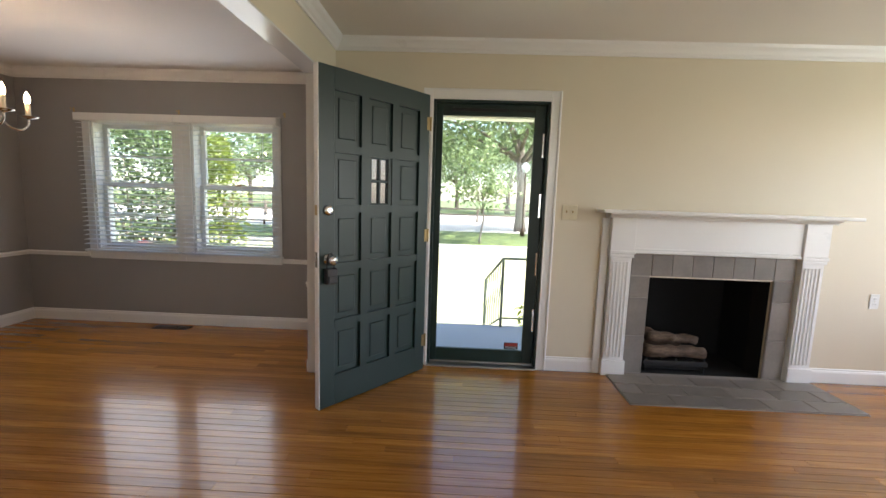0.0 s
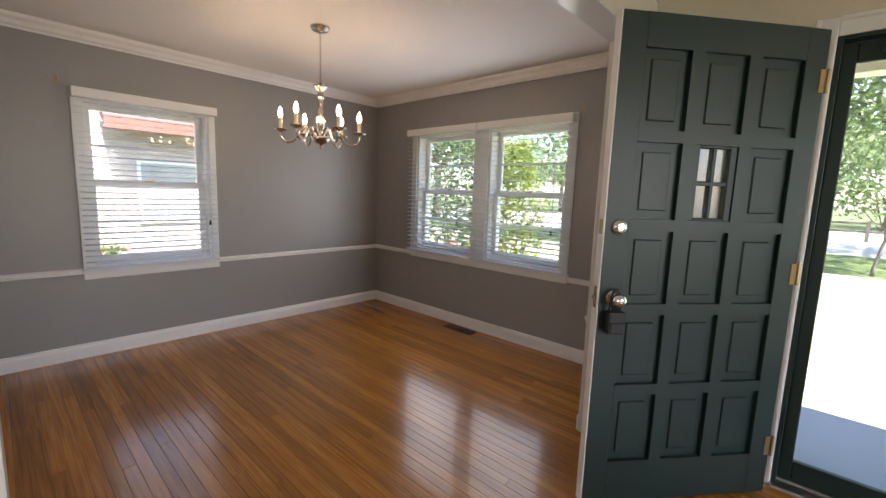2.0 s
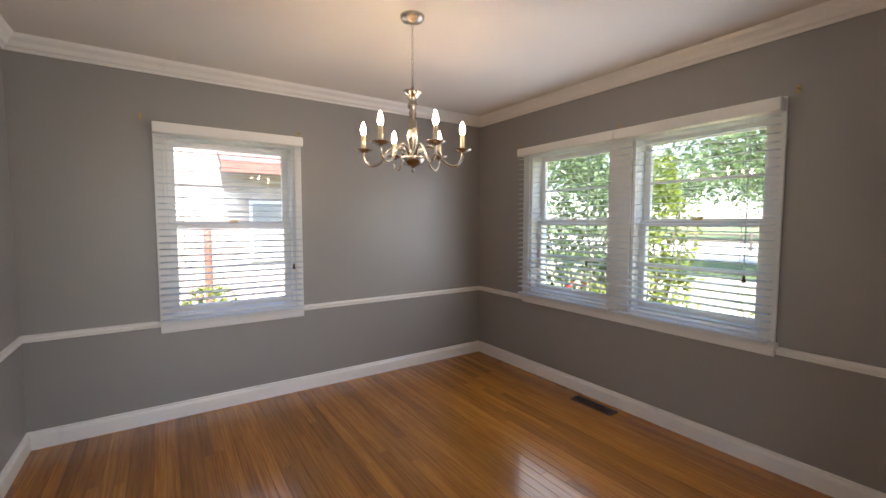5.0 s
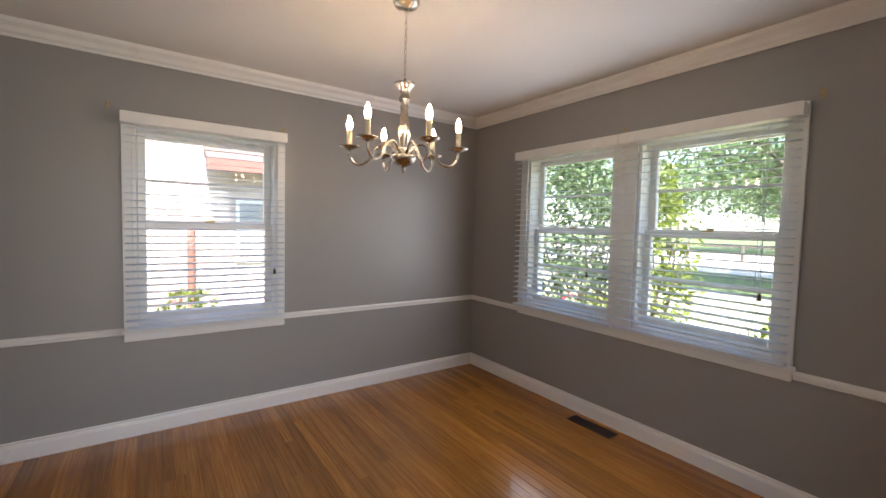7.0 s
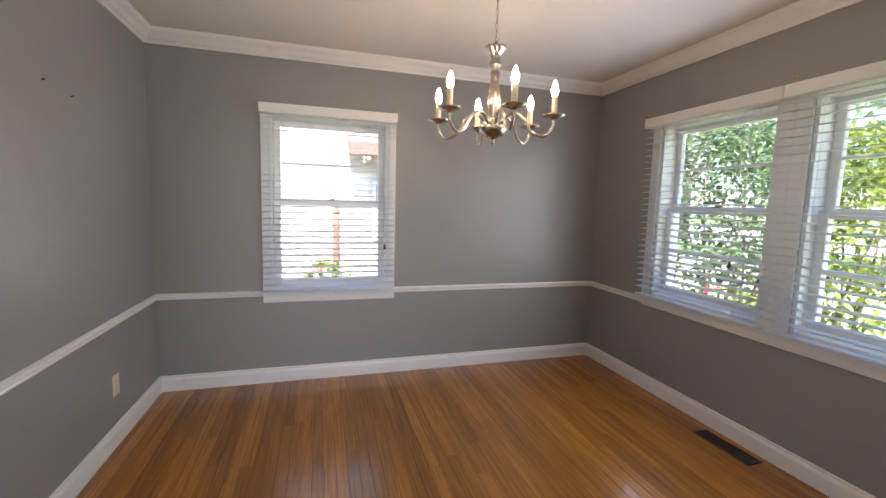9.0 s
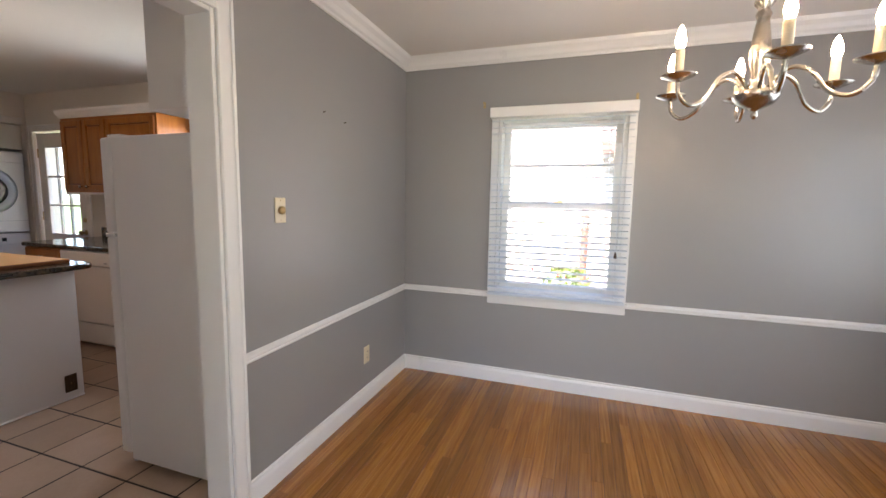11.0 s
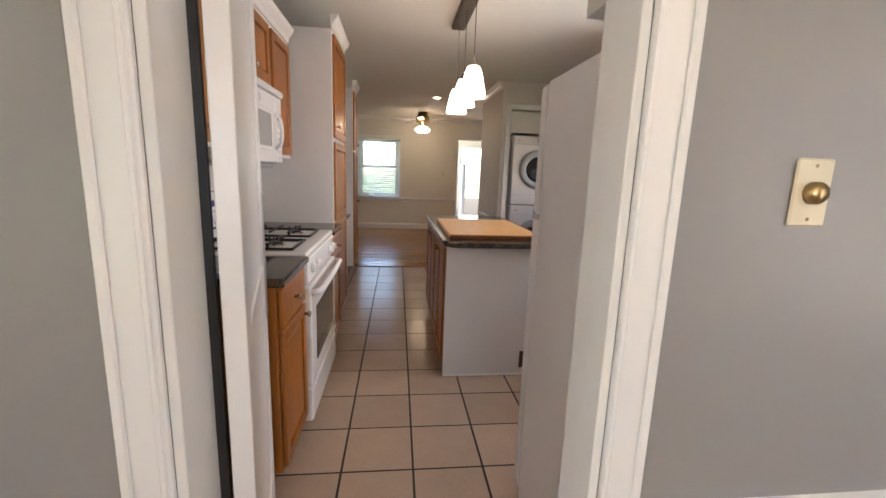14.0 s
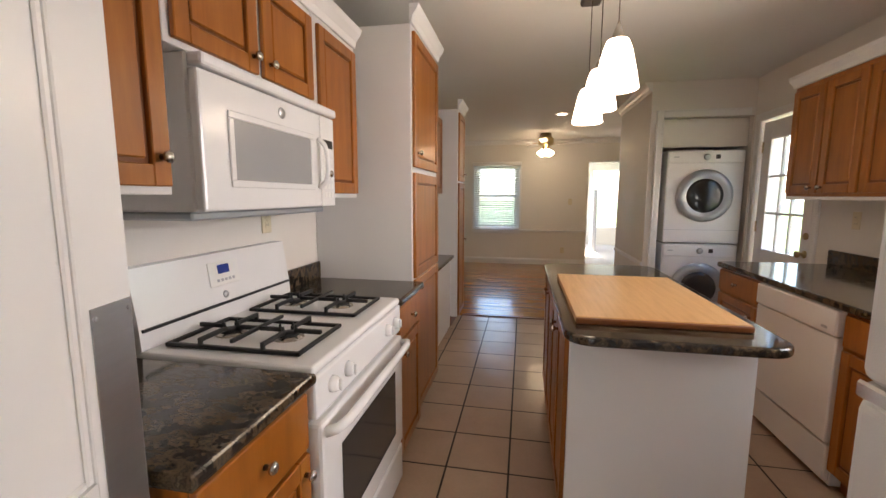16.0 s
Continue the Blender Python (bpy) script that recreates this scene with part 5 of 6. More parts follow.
def fridge():
    x0, x1, yf, yb, H = -3.2, -2.44, -1.075, -0.44, 1.62
    th = thing("refrigerator", (-2.8, -0.78, 0), "white top-freezer refrigerator beside the doorway", "refrigerator")
    part("body", bx((x0, yf, 0.03), (x1, yb, H), 0.006), FRIDGE, th)
    part("base_grille", bx((x0 + 0.02, yf - 0.02, 0.005), (x1 - 0.02, yf, 0.05), 0.003), GRAYPLASTIC, th)
    part("fridge_door", bx((x0, yf - 0.075, 0.055), (x1, yf - 0.008, 1.155), 0.016, 3), FRIDGE, th)
    part("freezer_door", bx((x0, yf - 0.075, 1.17), (x1, yf - 0.008, H - 0.002), 0.016, 3), FRIDGE, th)
    part("hinge_cover", bx((x1 - 0.10, yf - 0.05, H), (x1 - 0.02, yf + 0.04, H + 0.012), 0.004), PLASTIC, th)
    part("middle_hinge", bx((x1 - 0.07, yf - 0.07, 1.152), (x1 + 0.003, yf - 0.01, 1.172), 0.003), CHROME, th, "bright metal middle hinge")
    for z0, z1 in ((0.75, 1.13), (1.20, 1.48)):
        part("handle", tube(bmesh.new(), curve_pts([(x0 + 0.05, yf - 0.075, z0), (x0 + 0.05, yf - 0.115, z0 + 0.04), (x0 + 0.05, yf - 0.115, z1 - 0.04), (x0 + 0.05, yf - 0.075, z1)], 12), 0.012, 8), FRIDGE, th)
    cabinet("fridge_cabinet", (0, -1, 0), (-3.20, -0.80), 0.77, 1.72, 2.30, 0.37, [(0.02, 0.38, 1.74, 2.27, (0.35, 1.79), False), (0.39, 0.75, 1.74, 2.27, (0.42, 1.79), False)], "white cabinet with maple doors above the refrigerator")
    pr = [(0.0, 0.0), (0.012, 0.0), (0.02, 0.03), (0.05, 0.07), (0.06, 0.11), (0.0, 0.11)]
    solid("cabinet_moulding", sweep(bmesh.new(), pr, (-2.43, -0.86, 2.302), (-2.43, -0.42, 2.302), (1, 0, 0)), TRIM, "white crown moulding on the cabinet side", "cabinet moulding", "")


fridge()

# west run
E3 = (1, 0, 0)
cabinet("sink_cabinet", E3, (-3.50, -2.735), 1.57, 0.0, 0.868, 0.69, [(0.02, 0.54, 0.115, 0.69, (0.49, 0.62), False), (0.56, 1.08, 0.115, 0.69, (0.61, 0.62), False), (1.10, 1.55, 0.115, 0.69, (1.15, 0.62), False), (0.02, 0.54, 0.71, 0.855, None, True), (0.56, 1.08, 0.71, 0.855, None, True)], "honey maple base cabinets under the sink counter", 0.1, MAPLE)
cabinet("corner_cabinet", E3, (-3.50, -3.94), 0.538, 0.0, 0.868, 0.69, [(0.02, 0.518, 0.71, 0.855, (0.27, 0.785), True), (0.02, 0.518, 0.115, 0.69, (0.47, 0.62), False)], "honey maple end cabinet with a drawer", 0.1, MAPLE)
dw = thing("dishwasher", (-3.8, -3.13, 0), "white dishwasher under the granite counter", "dishwasher")
part("body", bx((-4.18, -3.40, 0.02), (-3.515, -2.738, 0.866)), CABWHITE, dw)
part("door", bx((-3.5145, -3.395, 0.23), (-3.475, -2.74, 0.735), 0.008, 2), ENAMEL, dw)
dp = part("control_panel", bx((-3.5145, -3.395, 0.74), (-3.465, -2.74, 0.862), 0.010, 2), ENAMEL, dw)
part("badge", bx((-3.4655, -2.83, 0.765), (-3.4635, -2.79, 0.778), 0.001), GRAYPLASTIC, dp)
part("kick_panel", bx((-3.5145, -3.395, 0.04), (-3.485, -2.74, 0.215), 0.006), ENAMEL, dw)
st = slab("sink_countertop", -4.198, -3.465, -3.97, -1.16, 0.870, 0.905, "polished brown granite sink counter", 0.05, ((1, -1),))
part("backsplash", bx((-4.197, -3.97, 0.9055), (-4.175, -1.16, 1.005), 0.004), GRANITE, st)
cabinet("wall_cabinet", E3, (-3.85, -3.92), 1.30, 1.375, 2.09, 0.345, [(0.02, 0.32, 1.395, 2.06, (0.28, 1.43), False), (0.335, 0.64, 1.395, 2.06, (0.375, 1.43), False), (0.66, 1.28, 1.395, 2.06, (1.22, 1.43), False)], "maple wall cabinet with three doors above the counter", 0.0, MAPLE)
bm = sweep(bmesh.new(), [(0.0, 0.0), (0.012, 0.0), (0.02, 0.02), (0.045, 0.05), (0.05, 0.07), (0.0, 0.07)], (-3.85, -3.93, 2.092), (-3.85, -2.62, 2.092), (1, 0, 0))
solid("cabinet_moulding", bm, TRIM, "white crown moulding on the maple wall cabinet", "cabinet moulding", "")
solid("cabinet_light_rail", bx((-4.19, -3.92, 1.355), (-3.848, -2.62, 1.3745), 0.003), TRIM, "white strip under the maple wall cabinet", "cabinet moulding", "")


def back_door():
    th = thing("door_4", (-4.22, -4.61, 0.01), "white back door with a nine-light window", "door", kind="structure")
    m = facing((1, 0, 0), (-4.215, -5.01, 0))
    L, H = 0.79, 2.04
    bm = bmesh.new()
    for a, b, c, d in ((0, 0.13, 0.01, H), (L - 0.13, L, 0.01, H), (0.13, L - 0.13, 0.01, 0.90), (0.13, L - 0.13, 1.88, H)):
        box(bm, (a, c, -0.042), (b, d, 0), 0.002)
    part("leaf", on(m, bm), TRIM, th)
    bm = bmesh.new()
    for k in (1, 2):
        u = 0.13 + (L - 0.26) * k / 3
        box(bm, (u - 0.010, 0.90, -0.036), (u + 0.010, 1.88, -0.006), 0.003)
        v = 0.90 + 0.98 * k / 3
        box(bm, (0.13, v - 0.010, -0.035), (L - 0.13, v + 0.010, -0.007), 0.003)
    part("window_bars", on(m, bm), TRIM, th)
    for i in range(3):
        for j in range(3):
            w, h = (L - 0.26) / 3, 0.98 / 3
            pane = part("pane", on(m, bx((0.13 + i * w + 0.01, 0.90 + j * h + 0.01, -0.022), (0.13 + (i + 1) * w - 0.01, 0.90 + (j + 1) * h - 0.01, -0.018))), GLASS, th)
            pane.visible_shadow = False
    part("knob", on(m, lathe(bmesh.new(), [(0.03, 0), (0.03, 0.006), (0.012, 0.012), (0.012, 0.03), (0.027, 0.045), (0.025, 0.062), (0.003, 0.068)], (L - 0.06, 0.93, 0), 18)), BRASS, th, "dark brass door knob")
    part("deadbolt", on(m, lathe(bmesh.new(), [(0.028, 0), (0.026, 0.012), (0.008, 0.016)], (L - 0.06, 1.07, 0), 18)), BRASS, th, "dark brass deadbolt")
    for v in (0.25, 1.1, 1.82):
        part("hinge", on(m, bx((-0.004, v - 0.05, 0.0005), (0.02, v + 0.05, 0.005), 0.001)), BRASS, th)
    casing("casing_back_door", (1, 0, 0), (-4.20, -5.03, 0), 0.83, 2.06, 0.07, True, (1, 1))


back_door()


def washer(name, z0, z1, label, cat, lower):
    x0, x1, yf = -4.16, -3.465, -5.17
    th = thing(name, (-3.81, -5.5, z0), label, cat, "laundry pair")
    part("body", bx((x0, yf - 0.72, z0), (x1, yf, z1), 0.014, 3), ENAMEL, th)
    m = facing((0, 1, 0), (x1, yf, 0))
    Wd, c = x1 - x0, ((x1 - x0) / 2, z0 + (0.45 if lower else 0.47))
    part("control_panel", on(m, bx((0.01, z1 - 0.125, 0.0005), (Wd - 0.01, z1 - 0.012, 0.014), 0.006, 2)), ENAMEL, th)
    part("dial", on(m, lathe(bmesh.new(), [(0.03, 0.014), (0.028, 0.03), (0.02, 0.036), (0.002, 0.037)], (Wd / 2, z1 - 0.065, 0), 20)), GRAYPLASTIC, th, "silver dial")
    part("display", on(m, bx((Wd / 2 + 0.08, z1 - 0.085, 0.014), (Wd / 2 + 0.12, z1 - 0.045, 0.016))), BLACK, th)
    part("badge", on(m, bx((0.05, z1 - 0.07, 0.014), (0.10, z1 - 0.06, 0.0155))), GRAYPLASTIC, th)
    d = part("door_ring", on(m, lathe(bmesh.new(), [(0.255, 0.0005), (0.258, 0.02), (0.235, 0.042), (0.195, 0.046), (0.165, 0.03)], (*c, 0), 40)), GRAYPLASTIC, th, "silver round door ring")
    part("door_glass", on(m, lathe(bmesh.new(), [(0.168, 0.028), (0.166, 0.034), (0.13, 0.044), (0.06, 0.052), (0.002, 0.054)], (*c, 0), 36)), GLASSDARK, d, "dark domed door glass")
    part("seam", on(m, bx((0.0, z0 + 0.13, 0.0004), (Wd, z0 + 0.133, 0.0012))), GRAYPLASTIC, th)


washer("washing_machine", 0.005, 0.90, "white front-loading washer with a silver door", "washing machine", True)
washer("dryer", 0.912, 1.825, "white front-loading dryer stacked on the washer", "dryer", False)


def pendant_light():
    x, ys, zb = -2.41, (-2.41, -2.80, -3.16), 1.785
    th = thing("pendant_light", (x, -2.785, KIT), "dark bronze bar with three lit glass pendants above the island", "pendant light")
    part("ceiling_bar", bx((x - 0.055, -3.24, KIT - 0.045), (x + 0.055, -2.33, KIT - 0.0005), 0.015, 3), VENT, th, "dark bronze ceiling bar")
    for y in ys:
        c = part("cord", rod(bmesh.new(), (x, y, zb + 0.24), (x, y, KIT - 0.044), 0.0022, seg=6), VENT, th)
        part("cap", lathe(bmesh.new(), [(0.026, zb + 0.185), (0.024, zb + 0.20), (0.010, zb + 0.235), (0.004, zb + 0.255)], (x, y, 0), 16), NICKEL, th)
        part("shade", lathe(bmesh.new(), [(0.080, zb), (0.084, zb + 0.004), (0.074, zb + 0.06), (0.054, zb + 0.15), (0.040, zb + 0.185), (0.026, zb + 0.19)], (x, y, 0), 24), SHADE, th, "glowing white glass shade")


pendant_light()


def ceiling_fan(x, y):
    th = thing("ceiling_fan", (x, y, KIT), "ceiling fan with brass motor and three lit glass shades", "ceiling fan")
    part("motor", lathe(bmesh.new(), [(0.03, KIT - 0.30), (0.06, KIT - 0.27), (0.06, KIT - 0.22), (0.13, KIT - 0.20), (0.14, KIT - 0.10), (0.10, KIT - 0.06), (0.09, KIT - 0.0005)], (x, y, 0), 24), BRASS, th)
    for k in range(5):
        t = radians(72 * k + 10)
        m = pose(x, y, KIT - 0.17, 0, 0, math.degrees(t)) @ pose(0, 0, 0, 12, 0, 0)
        b = part("blade", on(m, bx((0.20, -0.06, -0.004), (0.64, 0.06, 0.004), 0.004)), CABWHITE, th)
        part("blade_iron", on(m, bx((0.12, -0.015, -0.009), (0.24, 0.015, -0.004), 0.002)), BRASS, b)
    for k in range(3):
        t = radians(120 * k + 90)
        m = pose(x + 0.085 * math.cos(t), y + 0.085 * math.sin(t), KIT - 0.33, 0, 0, math.degrees(t)) @ pose(0, 0, 0, 0, -35, 0)
        part("glass_shade", on(m, lathe(bmesh.new(), [(0.062, -0.05), (0.066, -0.04), (0.055, 0.0), (0.03, 0.04), (0.018, 0.06)], (0, 0, 0), 18)), FANGLASS, th, "lit frosted glass shade")


ceiling_fan(-2.43, -8.35)
bp = thing("recessed_light", (-2.55, -6.6, KIT), "small lit recessed ceiling light", "ceiling light")
part("trim_ring", lathe(bmesh.new(), [(0.09, -0.006), (0.09, -0.0005), (0.06, -0.0004)], (-2.55, -6.6, KIT), 24), TRIM, bp)
part("lens", lathe(bmesh.new(), [(0.06, -0.008), (0.055, -0.010), (0.002, -0.011)], (-2.55, -6.6, KIT), 24), SHADE, bp)
th = thing("folding_screen", (-3.75, -11.9, 0), "dark gray folded panel leaning in the sunroom", "panel")
part("leaf", bx((-3.87, -12.0, 0.0), (-3.83, -11.5, 1.55), 0.004), GRAYPLASTIC, th)
part("leaf", bx((-3.82, -12.0, 0.0), (-3.78, -11.5, 1.55), 0.004), GRAYPLASTIC, th)


# ---- hearth and surround tiles ----
def hearth():
    th = thing("fireplace_tiles", (2.05, 2.36, 0), "gray slate tile hearth and surround", "tiles", kind="structure")
    part("bed", bx((1.30, 1.87, 0.001), (2.84, 2.40, 0.006)), MORTAR, th)
    part("backing", bx((1.44, 2.390, 0.006), (1.5905, 2.3985, 0.965)), MORTAR, th)
    part("backing", bx((2.5095, 2.390, 0.006), (2.66, 2.3985, 0.965)), MORTAR, th)
    part("backing", bx((1.5905, 2.390, 0.781), (2.5095, 2.3985, 0.965)), MORTAR, th)
    rng = random.Random(3)
    nx = 5
    for r in range(3):
        y0, y1 = 1.87 + r * 0.155, 1.87 + (r + 1) * 0.155
        x = 1.30 - (0.15 if r % 2 else 0.0)
        while x < 2.84:
            a, b = max(x, 1.30), min(x + 0.308, 2.84)
            if b - a > 0.03:
                part("tile", bx((a + 0.003, y0 + 0.003, 0.006), (b - 0.003, y1 - 0.003, 0.0125 + rng.uniform(0, 0.0012)), 0.002), GRAYTILE, th)
            x += 0.308
    z = 0.014
    while z < 0.76:
        h = min(0.30, 0.78 - z)
        part("tile", bx((1.445, 2.383, z), (1.587, 2.390, z + h - 0.005), 0.002), GRAYTILE, th)
        part("tile", bx((2.513, 2.383, z), (2.655, 2.390, z + h - 0.005), 0.002), GRAYTILE, th)
        z += 0.30
    x = 1.445
    for k in range(8):
        w = (2.655 - 1.445) / 8
        part("tile", bx((x + k * w + 0.002, 2.383, 0.785), (x + (k + 1) * w - 0.002, 2.390, 0.962), 0.002), GRAYTILE, th)
    return th


hearth().location.z = 0.011
# added white sheet in place of the lit closet back above the dryer
solid("closet_panel", bx((-4.185, -5.24, 1.86), (-3.42, -5.22, 2.13)), KITCHEN, "white filler added to brighten the closet above the stacked laundry", "panel")


# ---- outdoors ----
G = -0.42
solid("ground", bx((-150, -150, G - 0.5), (150, 220, G)), GRASS, "sunlit green lawn", "ground")
solid("porch_slab", bx((-0.82, 2.60, G - 0.3), (4.7, 3.74, -0.06), 0.01), PORCH, "blue-gray painted porch slab in shade", "porch")
solid("porch_step", bx((-0.4, 3.74, G - 0.3), (0.66, 4.10, -0.24), 0.01), CONCRETE, "pale concrete porch step", "step")
# brighter than the ground's grass because sunlight is painted into the colour
solid("front_lawn", bx((-30, 4.12, G - 0.1), (30, 13.6, G + 0.012)), SUNLITGRASS, "front lawn with strong sunlight put into its pale colour", "lawn")
solid("kerb", bx((-60, 13.6, G - 0.1), (60, 13.8, G + 0.12), 0.02), CONCRETE, "pale stone kerb at the lawn edge", "kerb")
solid("parking_lot", bx((-120, 30.5, G - 0.1), (120, 44, G + 0.01)), CONCRETE, "pale sunlit paved lot", "pavement")
solid("road", bx((-120, 21, G - 0.1), (120, 30, G + 0.016)), CONCRETE, "pale sunlit concrete road", "road")
solid("foundation_strip", bx((-4.25, 3.30, G - 0.1), (-0.82, 3.42, -0.1)), HOUSEBRICK, "pale brick foundation strip", "foundation")


def leaves(bm_list, points, size, rng):
    verts, faces = bm_list
    for p in points:
        n = Vector((rng.gauss(0, 1), rng.gauss(0, 1), rng.gauss(0.6, 1))).normalized()
        u = n.cross(Vector((rng.gauss(0, 1), rng.gauss(0, 1), rng.gauss(0, 1)))).normalized()
        w = n.cross(u)
        s = size * rng.uniform(0.6, 1.3)
        k = len(verts)
        verts += [p - u * s, p + w * s * 0.42 + n * s * 0.12, p + u * s, p - w * s * 0.42 + n * s * 0.12]
        faces.append((k, k + 1, k + 2, k + 3))


def crown(name, verts, faces, material, parent):
    me = bpy.data.meshes.new(name)
    me.from_pydata([tuple(WORLD[parent].inverted() @ v) for v in verts], [], faces)
    me.materials.append(material)
    ob = new(name, me)
    ob.parent = parent
    WORLD[ob] = WORLD[parent]
    return tagged(ob, kind="stuff")


def tree(x, y, h, spread, trunk, count, label, seed, leaf=LEAF, size=0.16, low=0.32, group="yard trees"):
    rng = random.Random(seed)
    th = thing("tree", (x, y, G), label, "tree", group)
    base = Vector((x, y, G))
    bm = bmesh.new()
    top = base + Vector((rng.uniform(-0.3, 0.3), rng.uniform(-0.3, 0.3), h * 0.5))
    tube(bm, [base, base.lerp(top, 0.1) + Vector((0, 0, 0)), base.lerp(top, 0.5) + Vector((0.1, 0.05, 0)), top], trunk, 10, trunk * 0.55)
    tips = []
    for k in range(9):
        t = 2 * math.pi * k / 9 + rng.uniform(-0.3, 0.3)
        s = base.lerp(top, rng.uniform(0.55, 1.0))
        e = base + Vector((math.cos(t) * spread * rng.uniform(0.5, 0.95), math.sin(t) * spread * rng.uniform(0.5, 0.95), h * rng.uniform(low + 0.12, 0.92)))
        mid = s.lerp(e, 0.5) + Vector((0, 0, h * 0.06))
        tube(bm, curve_pts([s, mid, e], 8), trunk * 0.34, 7, trunk * 0.06)
        tips += [mid, e, s.lerp(e, 0.75)]
    tips += [base + Vector((rng.uniform(-0.6, 0.6) * spread, rng.uniform(-0.6, 0.6) * spread, h * rng.uniform(low, 1.0))) for _ in range(14)]
    part("trunk", bm, BARK, th)
    verts, faces = [], []
    pts = []
    for _ in range(count):
        c = rng.choice(tips)
        d = Vector((rng.gauss(0, 1), rng.gauss(0, 1), rng.gauss(0, 0.6))) * spread * 0.20
        pts.append(c + d)
    leaves((verts, faces), pts, size, rng)
    crown("crown", verts, faces, leaf, th)
    return th


t1 = tree(3.6, 22.3, 10.5, 8.0, 0.36, 9000, "broad leafy shade tree on the lawn", 1, low=0.33, size=0.2)
t2 = tree(-5.5, 18.5, 9.5, 6.5, 0.30, 9000, "tall leafy tree beyond the driveway", 2, low=0.30, size=0.18)
tree(1.0, 15.3, 3.8, 1.3, 0.05, 1200, "slender young tree on the lawn", 5, size=0.10, low=0.4)
for k, (x, y, a) in enumerate(((-14, 48, 40), (-5, 50, 110), (6, 49, 200), (15, 51, 300), (24, 48, 20), (-24, 47, 75), (33, 50, 160), (-33, 49, 240), (0, 60, 10), (17, 64, 140), (-16, 62, 60), (17, 24, 90), (-21, 22, 30))):
    copy_thing(t2 if k % 2 else t1, Matrix.Translation((x, y, G)) @ pose(0, 0, 0, 0, 0, a))


def shrub(name, x, y, z0, h, r, count, material, label, seed, size, petals=0):
    rng = random.Random(seed)
    th = thing(name, (x, y, z0), label, "shrub")
    bm = bmesh.new()
    for k in range(7):
        t = 2 * math.pi * k / 7
        tube(bm, curve_pts([(x, y, z0), (x + 0.3 * r * math.cos(t), y + 0.3 * r * math.sin(t), z0 + h * 0.4), (x + 0.65 * r * math.cos(t + 0.4), y + 0.65 * r * math.sin(t + 0.4), z0 + h * rng.uniform(0.6, 0.95))], 8), 0.02, 6, 0.005)
    part("stem", bm, BARK, th)
    verts, faces, pts = [], [], []
    for _ in range(count):
        t, q = rng.uniform(0, 2 * math.pi), rng.random() ** 0.5
        zz = rng.uniform(0.05, 1.0)
        rr = r * q * (0.75 + 0.35 * noise.noise(Vector((math.cos(t) * 2, math.sin(t) * 2, zz * 5 + seed)))) * (1.0 if zz < 0.7 else 1 - (zz - 0.7) * 1.6)
        pts.append(Vector((x + rr * math.cos(t), y + rr * math.sin(t), z0 + h * zz)))
    leaves((verts, faces), pts, size, rng)
    crown("foliage", verts, faces, material, th)
    if petals:
        verts, faces, pts = [], [], []
        for _ in range(petals):
            t = rng.uniform(0, 2 * math.pi)
            pts.append(Vector((x + r * 0.95 * math.cos(t), y + r * 0.95 * math.sin(t), z0 + h * rng.uniform(0.5, 1.0))))
        leaves((verts, faces), pts, size * 0.8, rng)
        crown("flowers", verts, faces, PETAL, th)
    return th


shrub("camellia_shrub", -4.05, 4.75, G, 2.6, 0.85, 4200, LEAFD, "tall dark green shrub outside the window", 11, 0.045)
shrub("light_shrub", -3.15, 4.75, G, 2.45, 0.55, 2400, LEAFY, "bright yellow-green shrub outside the window", 12, 0.045)
shrub("flower_shrub", -3.35, 4.15, G, 1.15, 0.35, 500, LEAFY, "low shrub with red flowers", 13, 0.035, 160)
shrub("low_shrub", -1.95, 4.5, G, 1.15, 0.42, 900, LEAFY, "low light green shrub under the window", 14, 0.04)
shrub("porch_shrub", 1.3, 4.35, G, 0.6, 0.5, 900, LEAFY, "low yellow-green plant beside the porch rail", 15, 0.04)
shrub("side_shrub", -6.6, 0.85, G, 0.95, 0.5, 700, LEAFY, "low leafy plant by the neighbouring house", 16, 0.05, 40)


